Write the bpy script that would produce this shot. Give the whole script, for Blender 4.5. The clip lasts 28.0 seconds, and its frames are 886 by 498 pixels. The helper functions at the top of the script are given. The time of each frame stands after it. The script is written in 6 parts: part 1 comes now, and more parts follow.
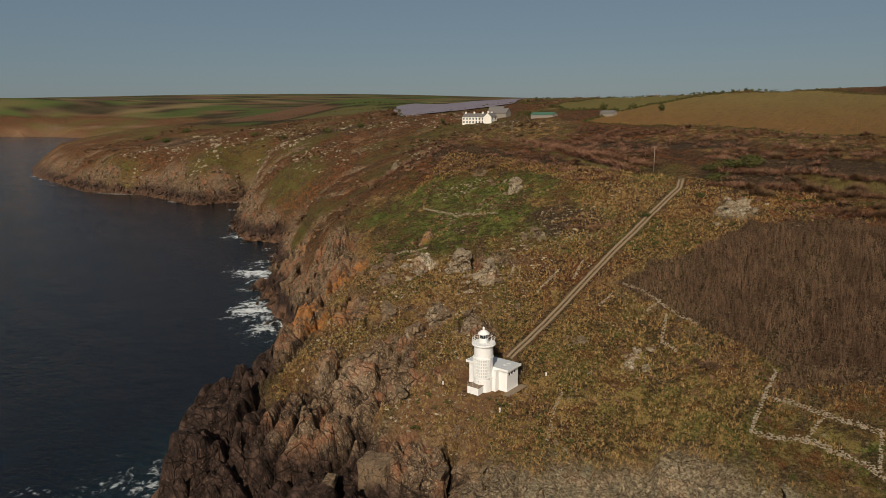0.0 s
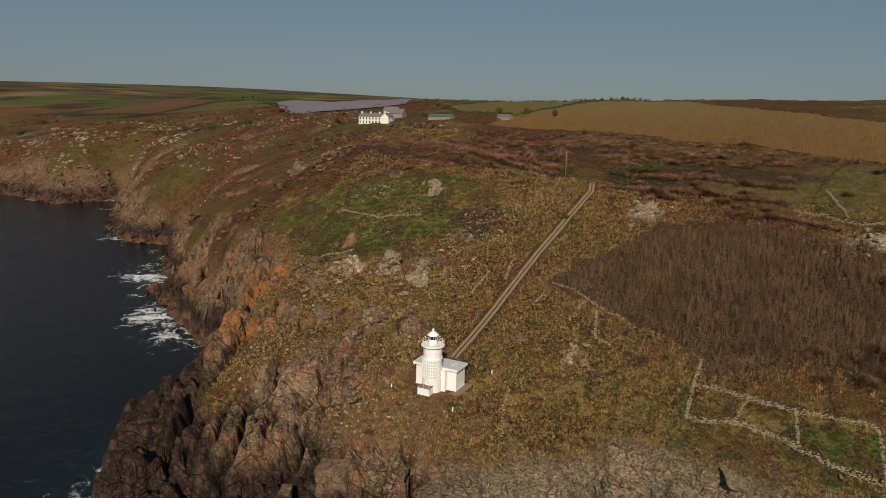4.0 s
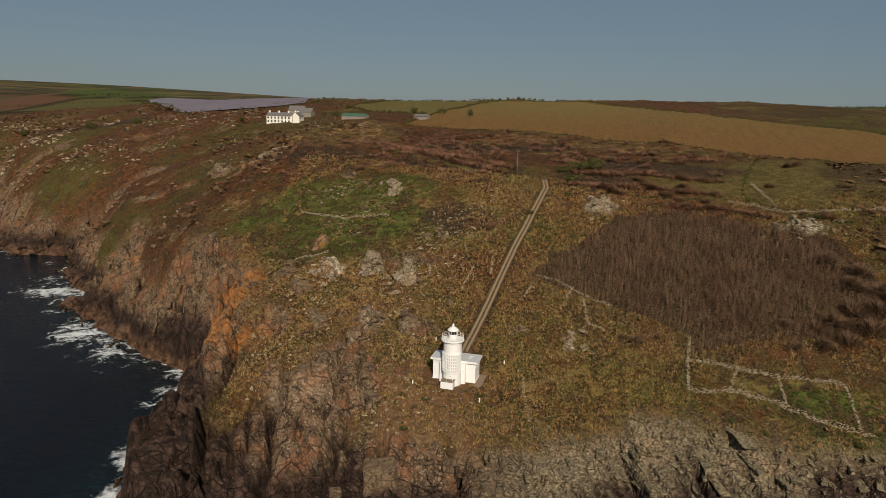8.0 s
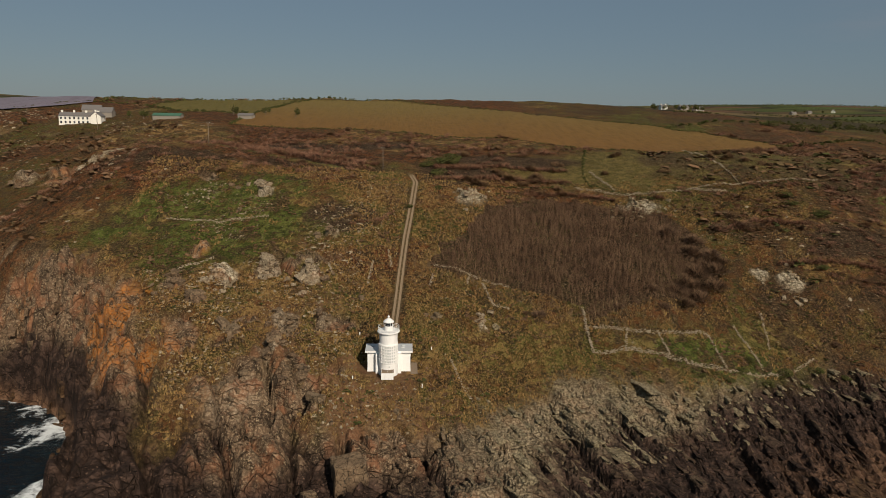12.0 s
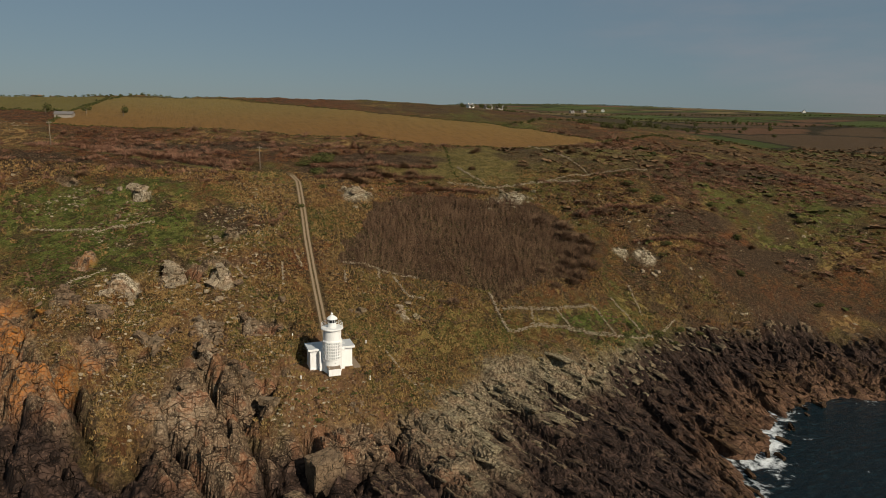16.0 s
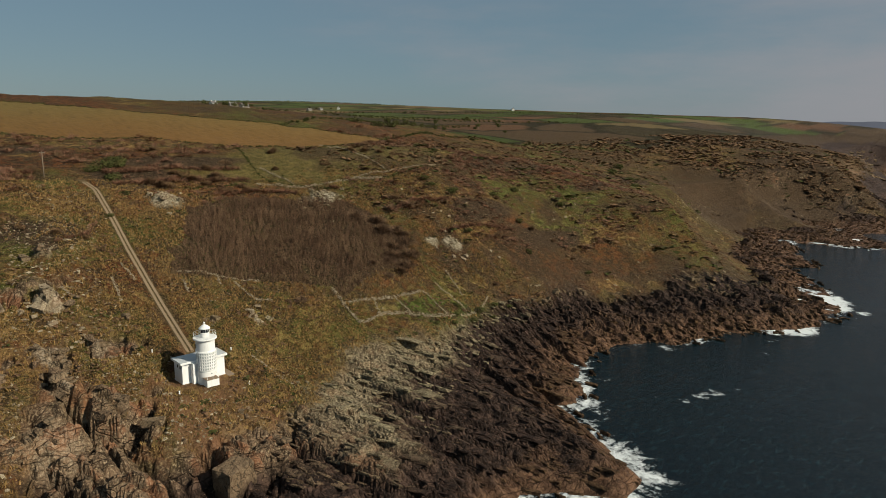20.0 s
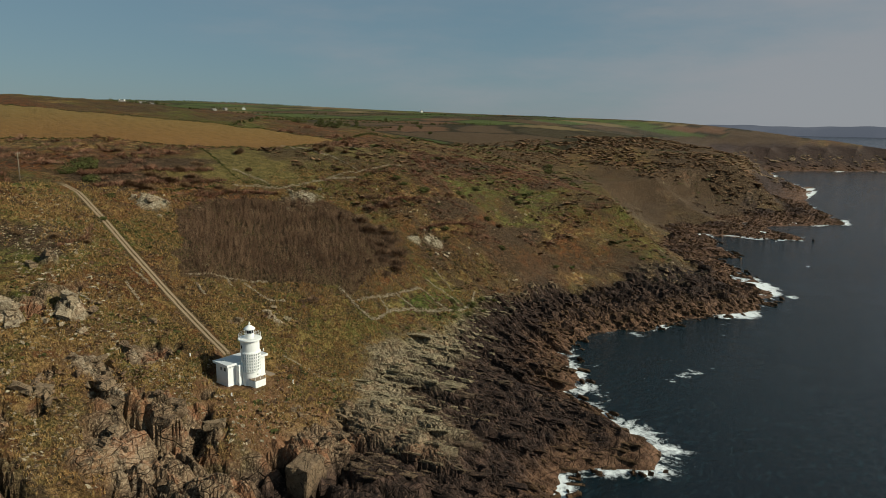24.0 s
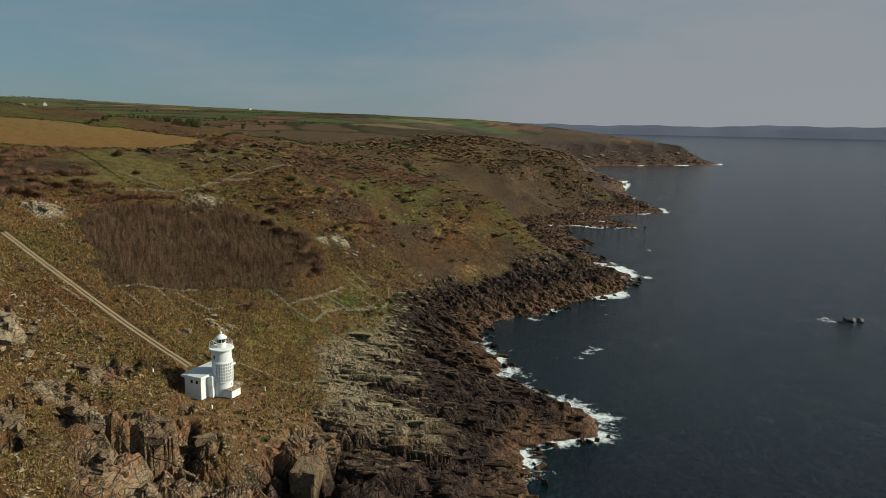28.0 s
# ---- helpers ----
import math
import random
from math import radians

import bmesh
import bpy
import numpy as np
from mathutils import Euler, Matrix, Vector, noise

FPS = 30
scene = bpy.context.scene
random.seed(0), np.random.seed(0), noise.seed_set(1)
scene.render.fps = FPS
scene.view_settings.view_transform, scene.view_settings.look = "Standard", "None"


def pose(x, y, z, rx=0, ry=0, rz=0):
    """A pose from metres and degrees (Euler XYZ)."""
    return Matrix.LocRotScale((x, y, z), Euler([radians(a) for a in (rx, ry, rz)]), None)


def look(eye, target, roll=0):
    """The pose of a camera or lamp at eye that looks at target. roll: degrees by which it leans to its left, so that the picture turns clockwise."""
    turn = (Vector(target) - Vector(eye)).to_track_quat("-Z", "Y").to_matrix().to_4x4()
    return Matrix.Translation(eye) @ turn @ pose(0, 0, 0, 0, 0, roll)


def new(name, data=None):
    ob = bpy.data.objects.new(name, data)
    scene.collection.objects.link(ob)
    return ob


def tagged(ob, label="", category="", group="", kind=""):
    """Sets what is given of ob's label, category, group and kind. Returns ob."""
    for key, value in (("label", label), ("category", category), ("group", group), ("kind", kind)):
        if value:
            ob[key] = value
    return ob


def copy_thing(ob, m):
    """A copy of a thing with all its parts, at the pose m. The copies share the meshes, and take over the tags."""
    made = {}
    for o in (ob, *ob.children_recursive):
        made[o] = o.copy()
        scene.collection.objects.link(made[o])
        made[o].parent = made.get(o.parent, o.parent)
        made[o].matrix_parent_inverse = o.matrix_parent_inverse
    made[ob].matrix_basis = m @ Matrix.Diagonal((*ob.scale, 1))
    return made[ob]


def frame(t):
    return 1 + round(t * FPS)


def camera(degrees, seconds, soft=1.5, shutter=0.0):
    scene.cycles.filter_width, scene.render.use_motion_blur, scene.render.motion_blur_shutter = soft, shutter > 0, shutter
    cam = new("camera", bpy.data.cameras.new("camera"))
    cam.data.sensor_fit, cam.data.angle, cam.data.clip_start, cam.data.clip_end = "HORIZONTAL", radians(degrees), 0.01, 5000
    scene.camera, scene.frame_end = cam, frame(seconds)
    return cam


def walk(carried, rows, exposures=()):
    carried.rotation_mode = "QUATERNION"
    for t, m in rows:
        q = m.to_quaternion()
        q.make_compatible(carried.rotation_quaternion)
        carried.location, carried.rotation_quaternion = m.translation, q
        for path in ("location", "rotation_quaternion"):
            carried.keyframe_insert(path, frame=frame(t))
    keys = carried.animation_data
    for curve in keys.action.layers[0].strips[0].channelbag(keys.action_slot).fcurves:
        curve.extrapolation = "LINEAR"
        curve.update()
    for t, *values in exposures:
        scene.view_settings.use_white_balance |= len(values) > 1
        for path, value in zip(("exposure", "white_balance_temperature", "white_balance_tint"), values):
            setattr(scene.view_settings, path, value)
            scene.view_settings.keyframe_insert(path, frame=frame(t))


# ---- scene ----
cam = camera(66.77, 28.0, soft=0.7)
# seconds, eye x, y, z (m), heading to the left of +y, pitch, roll (degrees)
PATH = [
    (0, 71.71, -105.19, 56.43, 37.872, -11.479, -0.321),
    (0.5, 71.71, -105.21, 56.29, 36.516, -11.430, -0.125),
    (1, 71.17, -105.66, 56.29, 35.046, -11.437, 0.114),
    (1.5, 70.16, -106.46, 56.39, 33.647, -11.456, 0.387),
    (2, 68.71, -107.57, 56.55, 32.533, -11.471, 0.663),
    (2.5, 66.89, -108.94, 56.75, 31.568, -11.480, 0.915),
    (3, 64.73, -110.52, 56.96, 30.298, -11.485, 1.121),
    (3.5, 62.29, -112.27, 57.16, 28.670, -11.489, 1.276),
    (5.5, 50.35, -120.08, 57.64, 21.619, -11.497, 1.488),
    (6, 46.98, -122.05, 57.66, 20.160, -11.488, 1.493),
    (6.5, 43.51, -123.97, 57.63, 18.818, -11.470, 1.495),
    (7, 39.96, -125.81, 57.57, 17.529, -11.443, 1.496),
    (7.5, 36.34, -127.56, 57.46, 16.403, -11.405, 1.496),
    (8, 32.67, -129.19, 57.33, 15.287, -11.358, 1.493),
    (8.5, 28.97, -130.69, 57.16, 14.104, -11.304, 1.483),
    (9, 25.23, -132.05, 56.98, 12.877, -11.245, 1.462),
    (9.5, 21.48, -133.28, 56.79, 11.130, -11.184, 1.430),
    (10, 17.70, -134.36, 56.58, 8.401, -11.124, 1.385),
    (10.5, 13.92, -135.31, 56.38, 5.194, -11.066, 1.329),
    (11, 10.13, -136.12, 56.19, 2.143, -11.012, 1.265),
    (11.5, 6.34, -136.79, 56.01, -0.797, -10.964, 1.199),
    (12, 2.54, -137.34, 55.84, -3.621, -10.922, 1.135),
    (12.5, -1.27, -137.78, 55.70, -6.303, -10.887, 1.078),
    (13, -5.08, -138.10, 55.58, -8.897, -10.856, 1.034),
    (13.5, -8.90, -138.32, 55.49, -11.458, -10.830, 1.005),
    (15.5, -24.16, -138.20, 55.40, -18.803, -10.753, 1.023),
    (16, -27.96, -137.91, 55.44, -21.088, -10.737, 1.040),
    (16.5, -31.74, -137.52, 55.50, -23.291, -10.722, 1.051),
    (17, -35.51, -137.00, 55.58, -25.199, -10.707, 1.050),
    (17.5, -39.25, -136.35, 55.66, -26.629, -10.693, 1.034),
    (18, -42.95, -135.57, 55.75, -27.873, -10.681, 1.000),
    (18.5, -46.61, -134.62, 55.84, -31.720, -10.669, 0.951),
    (19, -50.21, -133.51, 55.92, -36.619, -10.658, 0.890),
    (19.5, -53.76, -132.22, 55.98, -40.657, -10.647, 0.825),
    (20, -57.23, -130.74, 56.03, -43.851, -10.634, 0.765),
    (20.5, -60.62, -129.07, 56.05, -45.588, -10.620, 0.718),
    (21, -63.93, -127.20, 56.05, -46.551, -10.601, 0.694),
    (21.5, -67.14, -125.14, 56.01, -47.479, -10.577, 0.697),
    (23.5, -79.03, -115.23, 55.52, -51.523, -10.420, 0.943),
    (24, -81.77, -112.45, 55.33, -52.583, -10.369, 1.010),
    (24.5, -84.43, -109.61, 55.14, -53.629, -10.316, 1.050),
    (25, -87.02, -106.74, 54.96, -54.708, -10.265, 1.053),
    (25.5, -89.55, -103.87, 54.80, -56.245, -10.219, 1.017),
    (26, -92.04, -101.01, 54.69, -57.907, -10.182, 0.956),
    (26.5, -94.50, -98.17, 54.67, -59.983, -10.158, 0.898),
    (27, -96.95, -95.33, 54.77, -62.584, -10.154, 0.883),
    (27.5, -99.39, -92.42, 55.02, -65.090, -10.180, 0.952),
    (28, -101.83, -89.33, 55.50, -67.600, -10.258, 1.114),
]


def aim(x, y, z, yaw, pitch, roll):
    a, b = radians(yaw), radians(pitch)
    way = Vector((-math.sin(a) * math.cos(b), math.cos(a) * math.cos(b), math.sin(b)))
    return look((x, y, z), Vector((x, y, z)) + way * 10, roll)


walk(cam, [(t, aim(*row)) for t, *row in PATH], [(0, -0.25, 6700, 13), (12, -0.27, 6700, 13), (19, -0.04, 6500, 7), (28, 0.04, 6200, 0)])

# ==== light
SUN_AZ, SUN_EL = 157.0, 33.5  # degrees clockwise from +y, and above the horizon
world = bpy.data.worlds.new("sky")
scene.world = world
world.use_nodes = True
wt = world.node_tree
wt.nodes.clear()


def wnode(kind, **values):
    n = wt.nodes.new(kind)
    for key, value in values.items():
        n.inputs[key].default_value = value
    return n


w_out, w_bg = wnode("ShaderNodeOutputWorld"), wnode("ShaderNodeBackground", Strength=0.050)
w_sky = wt.nodes.new("ShaderNodeTexSky")
w_sky.sky_type, w_sky.sun_disc = "NISHITA", False
w_sky.sun_elevation, w_sky.sun_rotation = radians(SUN_EL), radians(SUN_AZ)
w_sky.air_density, w_sky.dust_density, w_sky.ozone_density = 1.0, 0.5, 2.0
# thin grey cloud over the eastern half of the sky
w_dir = wt.nodes.new("ShaderNodeTexCoord").outputs["Generated"]
w_map = wt.nodes.new("ShaderNodeMapping")
w_map.inputs["Scale"].default_value = (1.0, 1.0, 4.5)
wt.links.new(w_dir, w_map.inputs["Vector"])
w_noise = wnode("ShaderNodeTexNoise", Scale=1.5, Detail=7.0, Roughness=0.58)
wt.links.new(w_map.outputs[0], w_noise.inputs["Vector"])
w_dot = wt.nodes.new("ShaderNodeVectorMath")
w_dot.operation = "DOT_PRODUCT"
wt.links.new(w_dir, w_dot.inputs[0])
w_dot.inputs[1].default_value = (0.88, -0.25, 0.40)
w_sum = wt.nodes.new("ShaderNodeMath")
w_sum.operation = "MULTIPLY_ADD"
wt.links.new(w_noise.outputs["Fac"], w_sum.inputs[0])
w_sum.inputs[1].default_value = 1.3
wt.links.new(w_dot.outputs["Value"], w_sum.inputs[2])
w_veil = wt.nodes.new("ShaderNodeMapRange")
w_veil.interpolation_type = "SMOOTHSTEP"
w_veil.inputs["From Min"].default_value, w_veil.inputs["From Max"].default_value = 1.05, 1.6
w_veil.inputs["To Max"].default_value = 0.85
wt.links.new(w_sum.outputs[0], w_veil.inputs["Value"])
w_mix = wt.nodes.new("ShaderNodeMix")
w_mix.data_type = "RGBA"
wt.links.new(w_veil.outputs[0], w_mix.inputs["Factor"])
w_even = wt.nodes.new("ShaderNodeMix")  # spring haze evens out the blue
w_even.data_type = "RGBA"
w_even.inputs["Factor"].default_value = 0.62
wt.links.new(w_sky.outputs[0], w_even.inputs["A"])
w_even.inputs["B"].default_value = (3.3, 4.95, 6.25, 1)
wt.links.new(w_even.outputs["Result"], w_mix.inputs["A"])
w_mix.inputs["B"].default_value = (6.1, 5.85, 6.3, 1)
wt.links.new(w_mix.outputs["Result"], w_bg.inputs[0])
wt.links.new(w_bg.outputs[0], w_out.inputs[0])

sun = new("sun", bpy.data.lights.new("sun", "SUN"))
sun.data.energy, sun.data.angle, sun.data.color = 5.0, radians(0.5), (1.0, 0.91, 0.77)
_a, _e = radians(SUN_AZ), radians(SUN_EL)
sun.matrix_world = look((0, 0, 0), (-math.sin(_a) * math.cos(_e), -math.cos(_a) * math.cos(_e), -math.sin(_e)))

# ==== numbers and helpers
SEA = -19.5
COAST_WEST = [(-4600, 150), (-2700, 560), (-2420, 740), (-2280, 850), (-1750, 900), (-1250, 660), (-1020, 430), (-1010, 310), (-858, 250), (-623, 205), (-553, 225), (-442, 212), (-430, 255), (-325, 167), (-274, 139), (-235, 148), (-219, 119), (-192, 97), (-160, 84), (-178, 77), (-136, 53), (-110, 39), (-91, 32), (-77, 18), (-68, 1), (-64, -12), (-62, -28), (-50, -46), (-35, -58), (-10, -63)]
COAST_EAST = [(15, -59), (32, -55), (43, -50), (51, -55), (58, -66), (67, -64), (72, -54), (80, -42), (86, -31), (95, -31), (105, -22), (128, -10), (142, -12), (157, -25), (186, -32), (219, -51), (244, -52), (268, -44), (309, -18), (333, 6), (342, -14), (364, 2), (417, 28), (425, 6), (447, -33), (470, -5), (494, 9), (560, -40), (590, -37), (665, 0), (760, 22), (960, 46), (1060, 120), (1340, 170), (1500, 30), (1615, -93), (1700, -70), (1900, 150), (2300, 500), (3000, 900), (4600, 1500)]
SHORE = np.array(COAST_WEST + COAST_EAST, float)
# swell of the hillside over the plain rise, on a coarse lattice: near the tower, and wider round it
NEAR_X, NEAR_Y, NEAR_SPREAD = [-95, -62, -30, 0, 30, 60, 95, 135, 180], [-42, -15, 10, 38, 70, 105], 24
NEAR_SWELL = [0.3, 0.6, -9.7, -6.7, 3, -5.1, -1.6, -1.1, -2, 1.2, 2.4, -4.9, -3.6, -6.6, -9.1, -3.1, -3.4, -7.2, 2.5, 1.6, -2.4, -2, -6.6, 0.4, -7.9, -4.5, -7.7, 2.1, 1.3, -0.1, -1.9, -4.9, 2.5, -3.3, 0.5, -3.1, 3.5, 2.4, 3, 1.5, -3.7, -4.9, 1.4, 5.8, -0.4, 12.6, 6.5, 3.3, 1.6, 1.7, 0.5, 4, 5.2, 5.6]
WIDE_X, WIDE_Y, WIDE_SPREAD = [-900, -650, -430, -280, -140, 0, 140, 280, 430, 620], [80, 210, 400, 620], 95
WIDE_SWELL = [0.1, 0.3, -0.7, -17.9, -0.4, 2.4, -1.4, -1.4, -6.8, 3, 2.2, 3.9, 12.7, 9.3, 15.9, 2.7, 11.9, 5.9, -3.2, 0.6, 4.9, 1, 16.1, 15, 10.3, 11.8, 10.1, 2.9, -0.4, -0.5, 0.1, 23, 11.8, 11.1, 5.5, 1.1, 2.1, 10.2, 5.3, 0]


def smooth(a, b, v):
    u = np.clip((v - a) / (b - a), 0, 1)
    return u * u * (3 - 2 * u)


def polyline_distance(points, x, y):
    d = np.full(x.shape, 1e18)
    for (ax, ay), (bx, by) in zip(points[:-1], points[1:]):
        ex, ey = bx - ax, by - ay
        t = np.clip(((x - ax) * ex + (y - ay) * ey) / (ex * ex + ey * ey), 0, 1)
        d = np.minimum(d, (x - ax - t * ex) ** 2 + (y - ay - t * ey) ** 2)
    return np.sqrt(d)


def inside(points, x, y):
    hit = np.zeros(x.shape, bool)
    for (ax, ay), (bx, by) in zip(points, list(points[1:]) + [points[0]]):
        if ay != by:
            hit ^= ((ay > y) != (by > y)) & (x < (bx - ax) * (y - ay) / (by - ay) + ax)
    return hit


def inland(x, y):
    """Distance from the shore, negative at sea."""
    d = polyline_distance(SHORE, x, y)
    land = inside([tuple(p) for p in SHORE] + [(4600.0, 9000.0), (-4600.0, 9000.0)], x, y)
    return np.where(land, d, -d)


def _hash(i, j, seed):
    h = (i * 374761393 + j * 668265263 + seed * 974634541) & 0xFFFFFFFF
    h = ((h ^ (h >> 13)) * 1274126177) & 0xFFFFFFFF
    return ((h ^ (h >> 16)) & 0xFFFFFF) / float(0x1000000)


def vnoise(x, y, size, seed=0):
    """Smooth value noise from -1 to 1."""
    x, y = x / size, y / size
    i, j = np.floor(x).astype(np.int64), np.floor(y).astype(np.int64)
    u, v = x - i, y - j
    u, v = u * u * (3 - 2 * u), v * v * (3 - 2 * v)
    a, b, c, d = _hash(i, j, seed), _hash(i + 1, j, seed), _hash(i, j + 1, seed), _hash(i + 1, j + 1, seed)
    return ((a + (b - a) * u) * (1 - v) + (c + (d - c) * u) * v) * 2 - 1


def fbm(x, y, size, octaves=4, seed=0):
    out, amp = np.zeros(x.shape), 1.0
    for n in range(octaves):
        out += amp * vnoise(x, y, size, seed + n * 17)
        size, amp = size * 0.47, amp * 0.5
    return out / 1.8


def cells(x, y, size, seed=0, jitter=0.85):
    """Cell pattern: the cell's random number, distance to its border (in metres) and a tilt for its top."""
    x, y = x / size, y / size
    i, j = np.floor(x).astype(np.int64), np.floor(y).astype(np.int64)
    f1, f2 = np.full(x.shape, 9.0), np.full(x.shape, 9.0)
    who, tilt = np.zeros(x.shape), np.zeros(x.shape)
    for di in (-1, 0, 1):
        for dj in (-1, 0, 1):
            px = i + di + 0.5 + jitter * (_hash(i + di, j + dj, seed) - 0.5)
            py = j + dj + 0.5 + jitter * (_hash(i + di, j + dj, seed + 5) - 0.5)
            d = np.hypot(x - px, y - py)
            r = _hash(i + di, j + dj, seed + 9)
            near = d < f1
            f2 = np.where(near, f1, np.minimum(f2, d))
            tilt = np.where(near, (x - px) * (r - 0.5) * 2 + (y - py) * (_hash(i + di, j + dj, seed + 13) - 0.5) * 2, tilt)
            who = np.where(near, r, who)
            f1 = np.where(near, d, f1)
    return who, (f2 - f1) * size, tilt * size


def land_form(x, y):
    """Height of the land without its small relief, and the distance from the shore."""
    d = inland(x, y)
    w = 12 + 30 * smooth(-45, 10, x) + 15 * smooth(150, 500, x) + 16 * smooth(-84, -130, x) + 12 * smooth(-150, -400, x)
    g = np.clip(d / w, 0, 1)
    g = g * (2 - g)
    shelf = smooth(190, 250, x)
    g = g + shelf * (np.clip(d / (w + 26), 0, 1) ** 1.8 - g)
    h = 21 + 56 * (1 - np.exp(-np.maximum(d, 0) / 190)) + 48 * smooth(280, 2300, d)
    h += (24 * smooth(450, 1300, x) + 8 * smooth(-350, -1300, x) + 60 * smooth(-1200, -3200, x)) * smooth(60, 500, d)
    for xs_, ys_, spread, swell in ((NEAR_X, NEAR_Y, NEAR_SPREAD, NEAR_SWELL), (WIDE_X, WIDE_Y, WIDE_SPREAD, WIDE_SWELL)):
        n = 0
        for cy in ys_:
            ey = np.exp(-((y - cy) ** 2) / (2 * spread**2))
            for cx in xs_:
                h = h + swell[n] * ey * np.exp(-((x - cx) ** 2) / (2 * spread**2))
                n += 1
    return np.where(d > 0, SEA + g * h, SEA + np.maximum(d * 0.5, -8)), d


def mesh_of(name, verts, faces, material=None, smooth_faces=False):
    me = bpy.data.meshes.new(name)
    verts, faces = np.asarray(verts, np.float32), np.asarray(faces, np.int32)
    k = faces.shape[1]
    me.vertices.add(len(verts))
    me.vertices.foreach_set("co", verts.ravel())
    me.loops.add(faces.size)
    me.loops.foreach_set("vertex_index", faces.ravel())
    me.polygons.add(len(faces))
    me.polygons.foreach_set("loop_start", np.arange(0, faces.size, k, dtype=np.int32))
    flags = np.broadcast_to(np.asarray(smooth_faces, bool), (len(faces),))
    me.polygons.foreach_set("use_smooth", np.ascontiguousarray(flags))
    if material:
        me.materials.append(material)
    me.update(calc_edges=True)
    return me


def stretched(lo, hi, step, far_lo, far_hi, growth, slow=0.0, slow_growth=1.0):
    mid = np.arange(lo, hi + step / 2, step)
    out = [mid]
    for edge, far, sign in ((lo, far_lo, -1), (mid[-1], far_hi, 1)):
        p, s, line = edge, step, []
        while (far - p) * sign > s * 0.5:
            s *= slow_growth if abs(p - edge) < slow else growth
            p += sign * s
            line.append(p)
        out.append(np.array(line))
    return np.concatenate([out[1][::-1], out[0], out[2]])


def grid_faces(nx, ny):
    i = np.arange(nx * ny).reshape(ny, nx)
    return np.stack([i[:-1, :-1], i[:-1, 1:], i[1:, 1:], i[1:, :-1]], -1).reshape(-1, 4)


def colour_layer(me, name, rgba):
    layer = me.attributes.new(name, "FLOAT_COLOR", "POINT")
    layer.data.foreach_set("color", np.asarray(rgba, np.float32).ravel())


def thing(name, label, category, group="", kind="", at=(0, 0, 0)):
    ob = new(name)
    ob.location = at
    return tagged(ob, label, category, group, kind)


def part(name, bm, material, parent, label="", smooth_shade=False):
    me = bpy.data.meshes.new(name)
    for f in bm.faces:
        f.smooth = smooth_shade
    bm.to_mesh(me)
    bm.free()
    me.materials.append(material)
    ob = new(name, me)
    ob.parent = parent
    return tagged(ob, label)


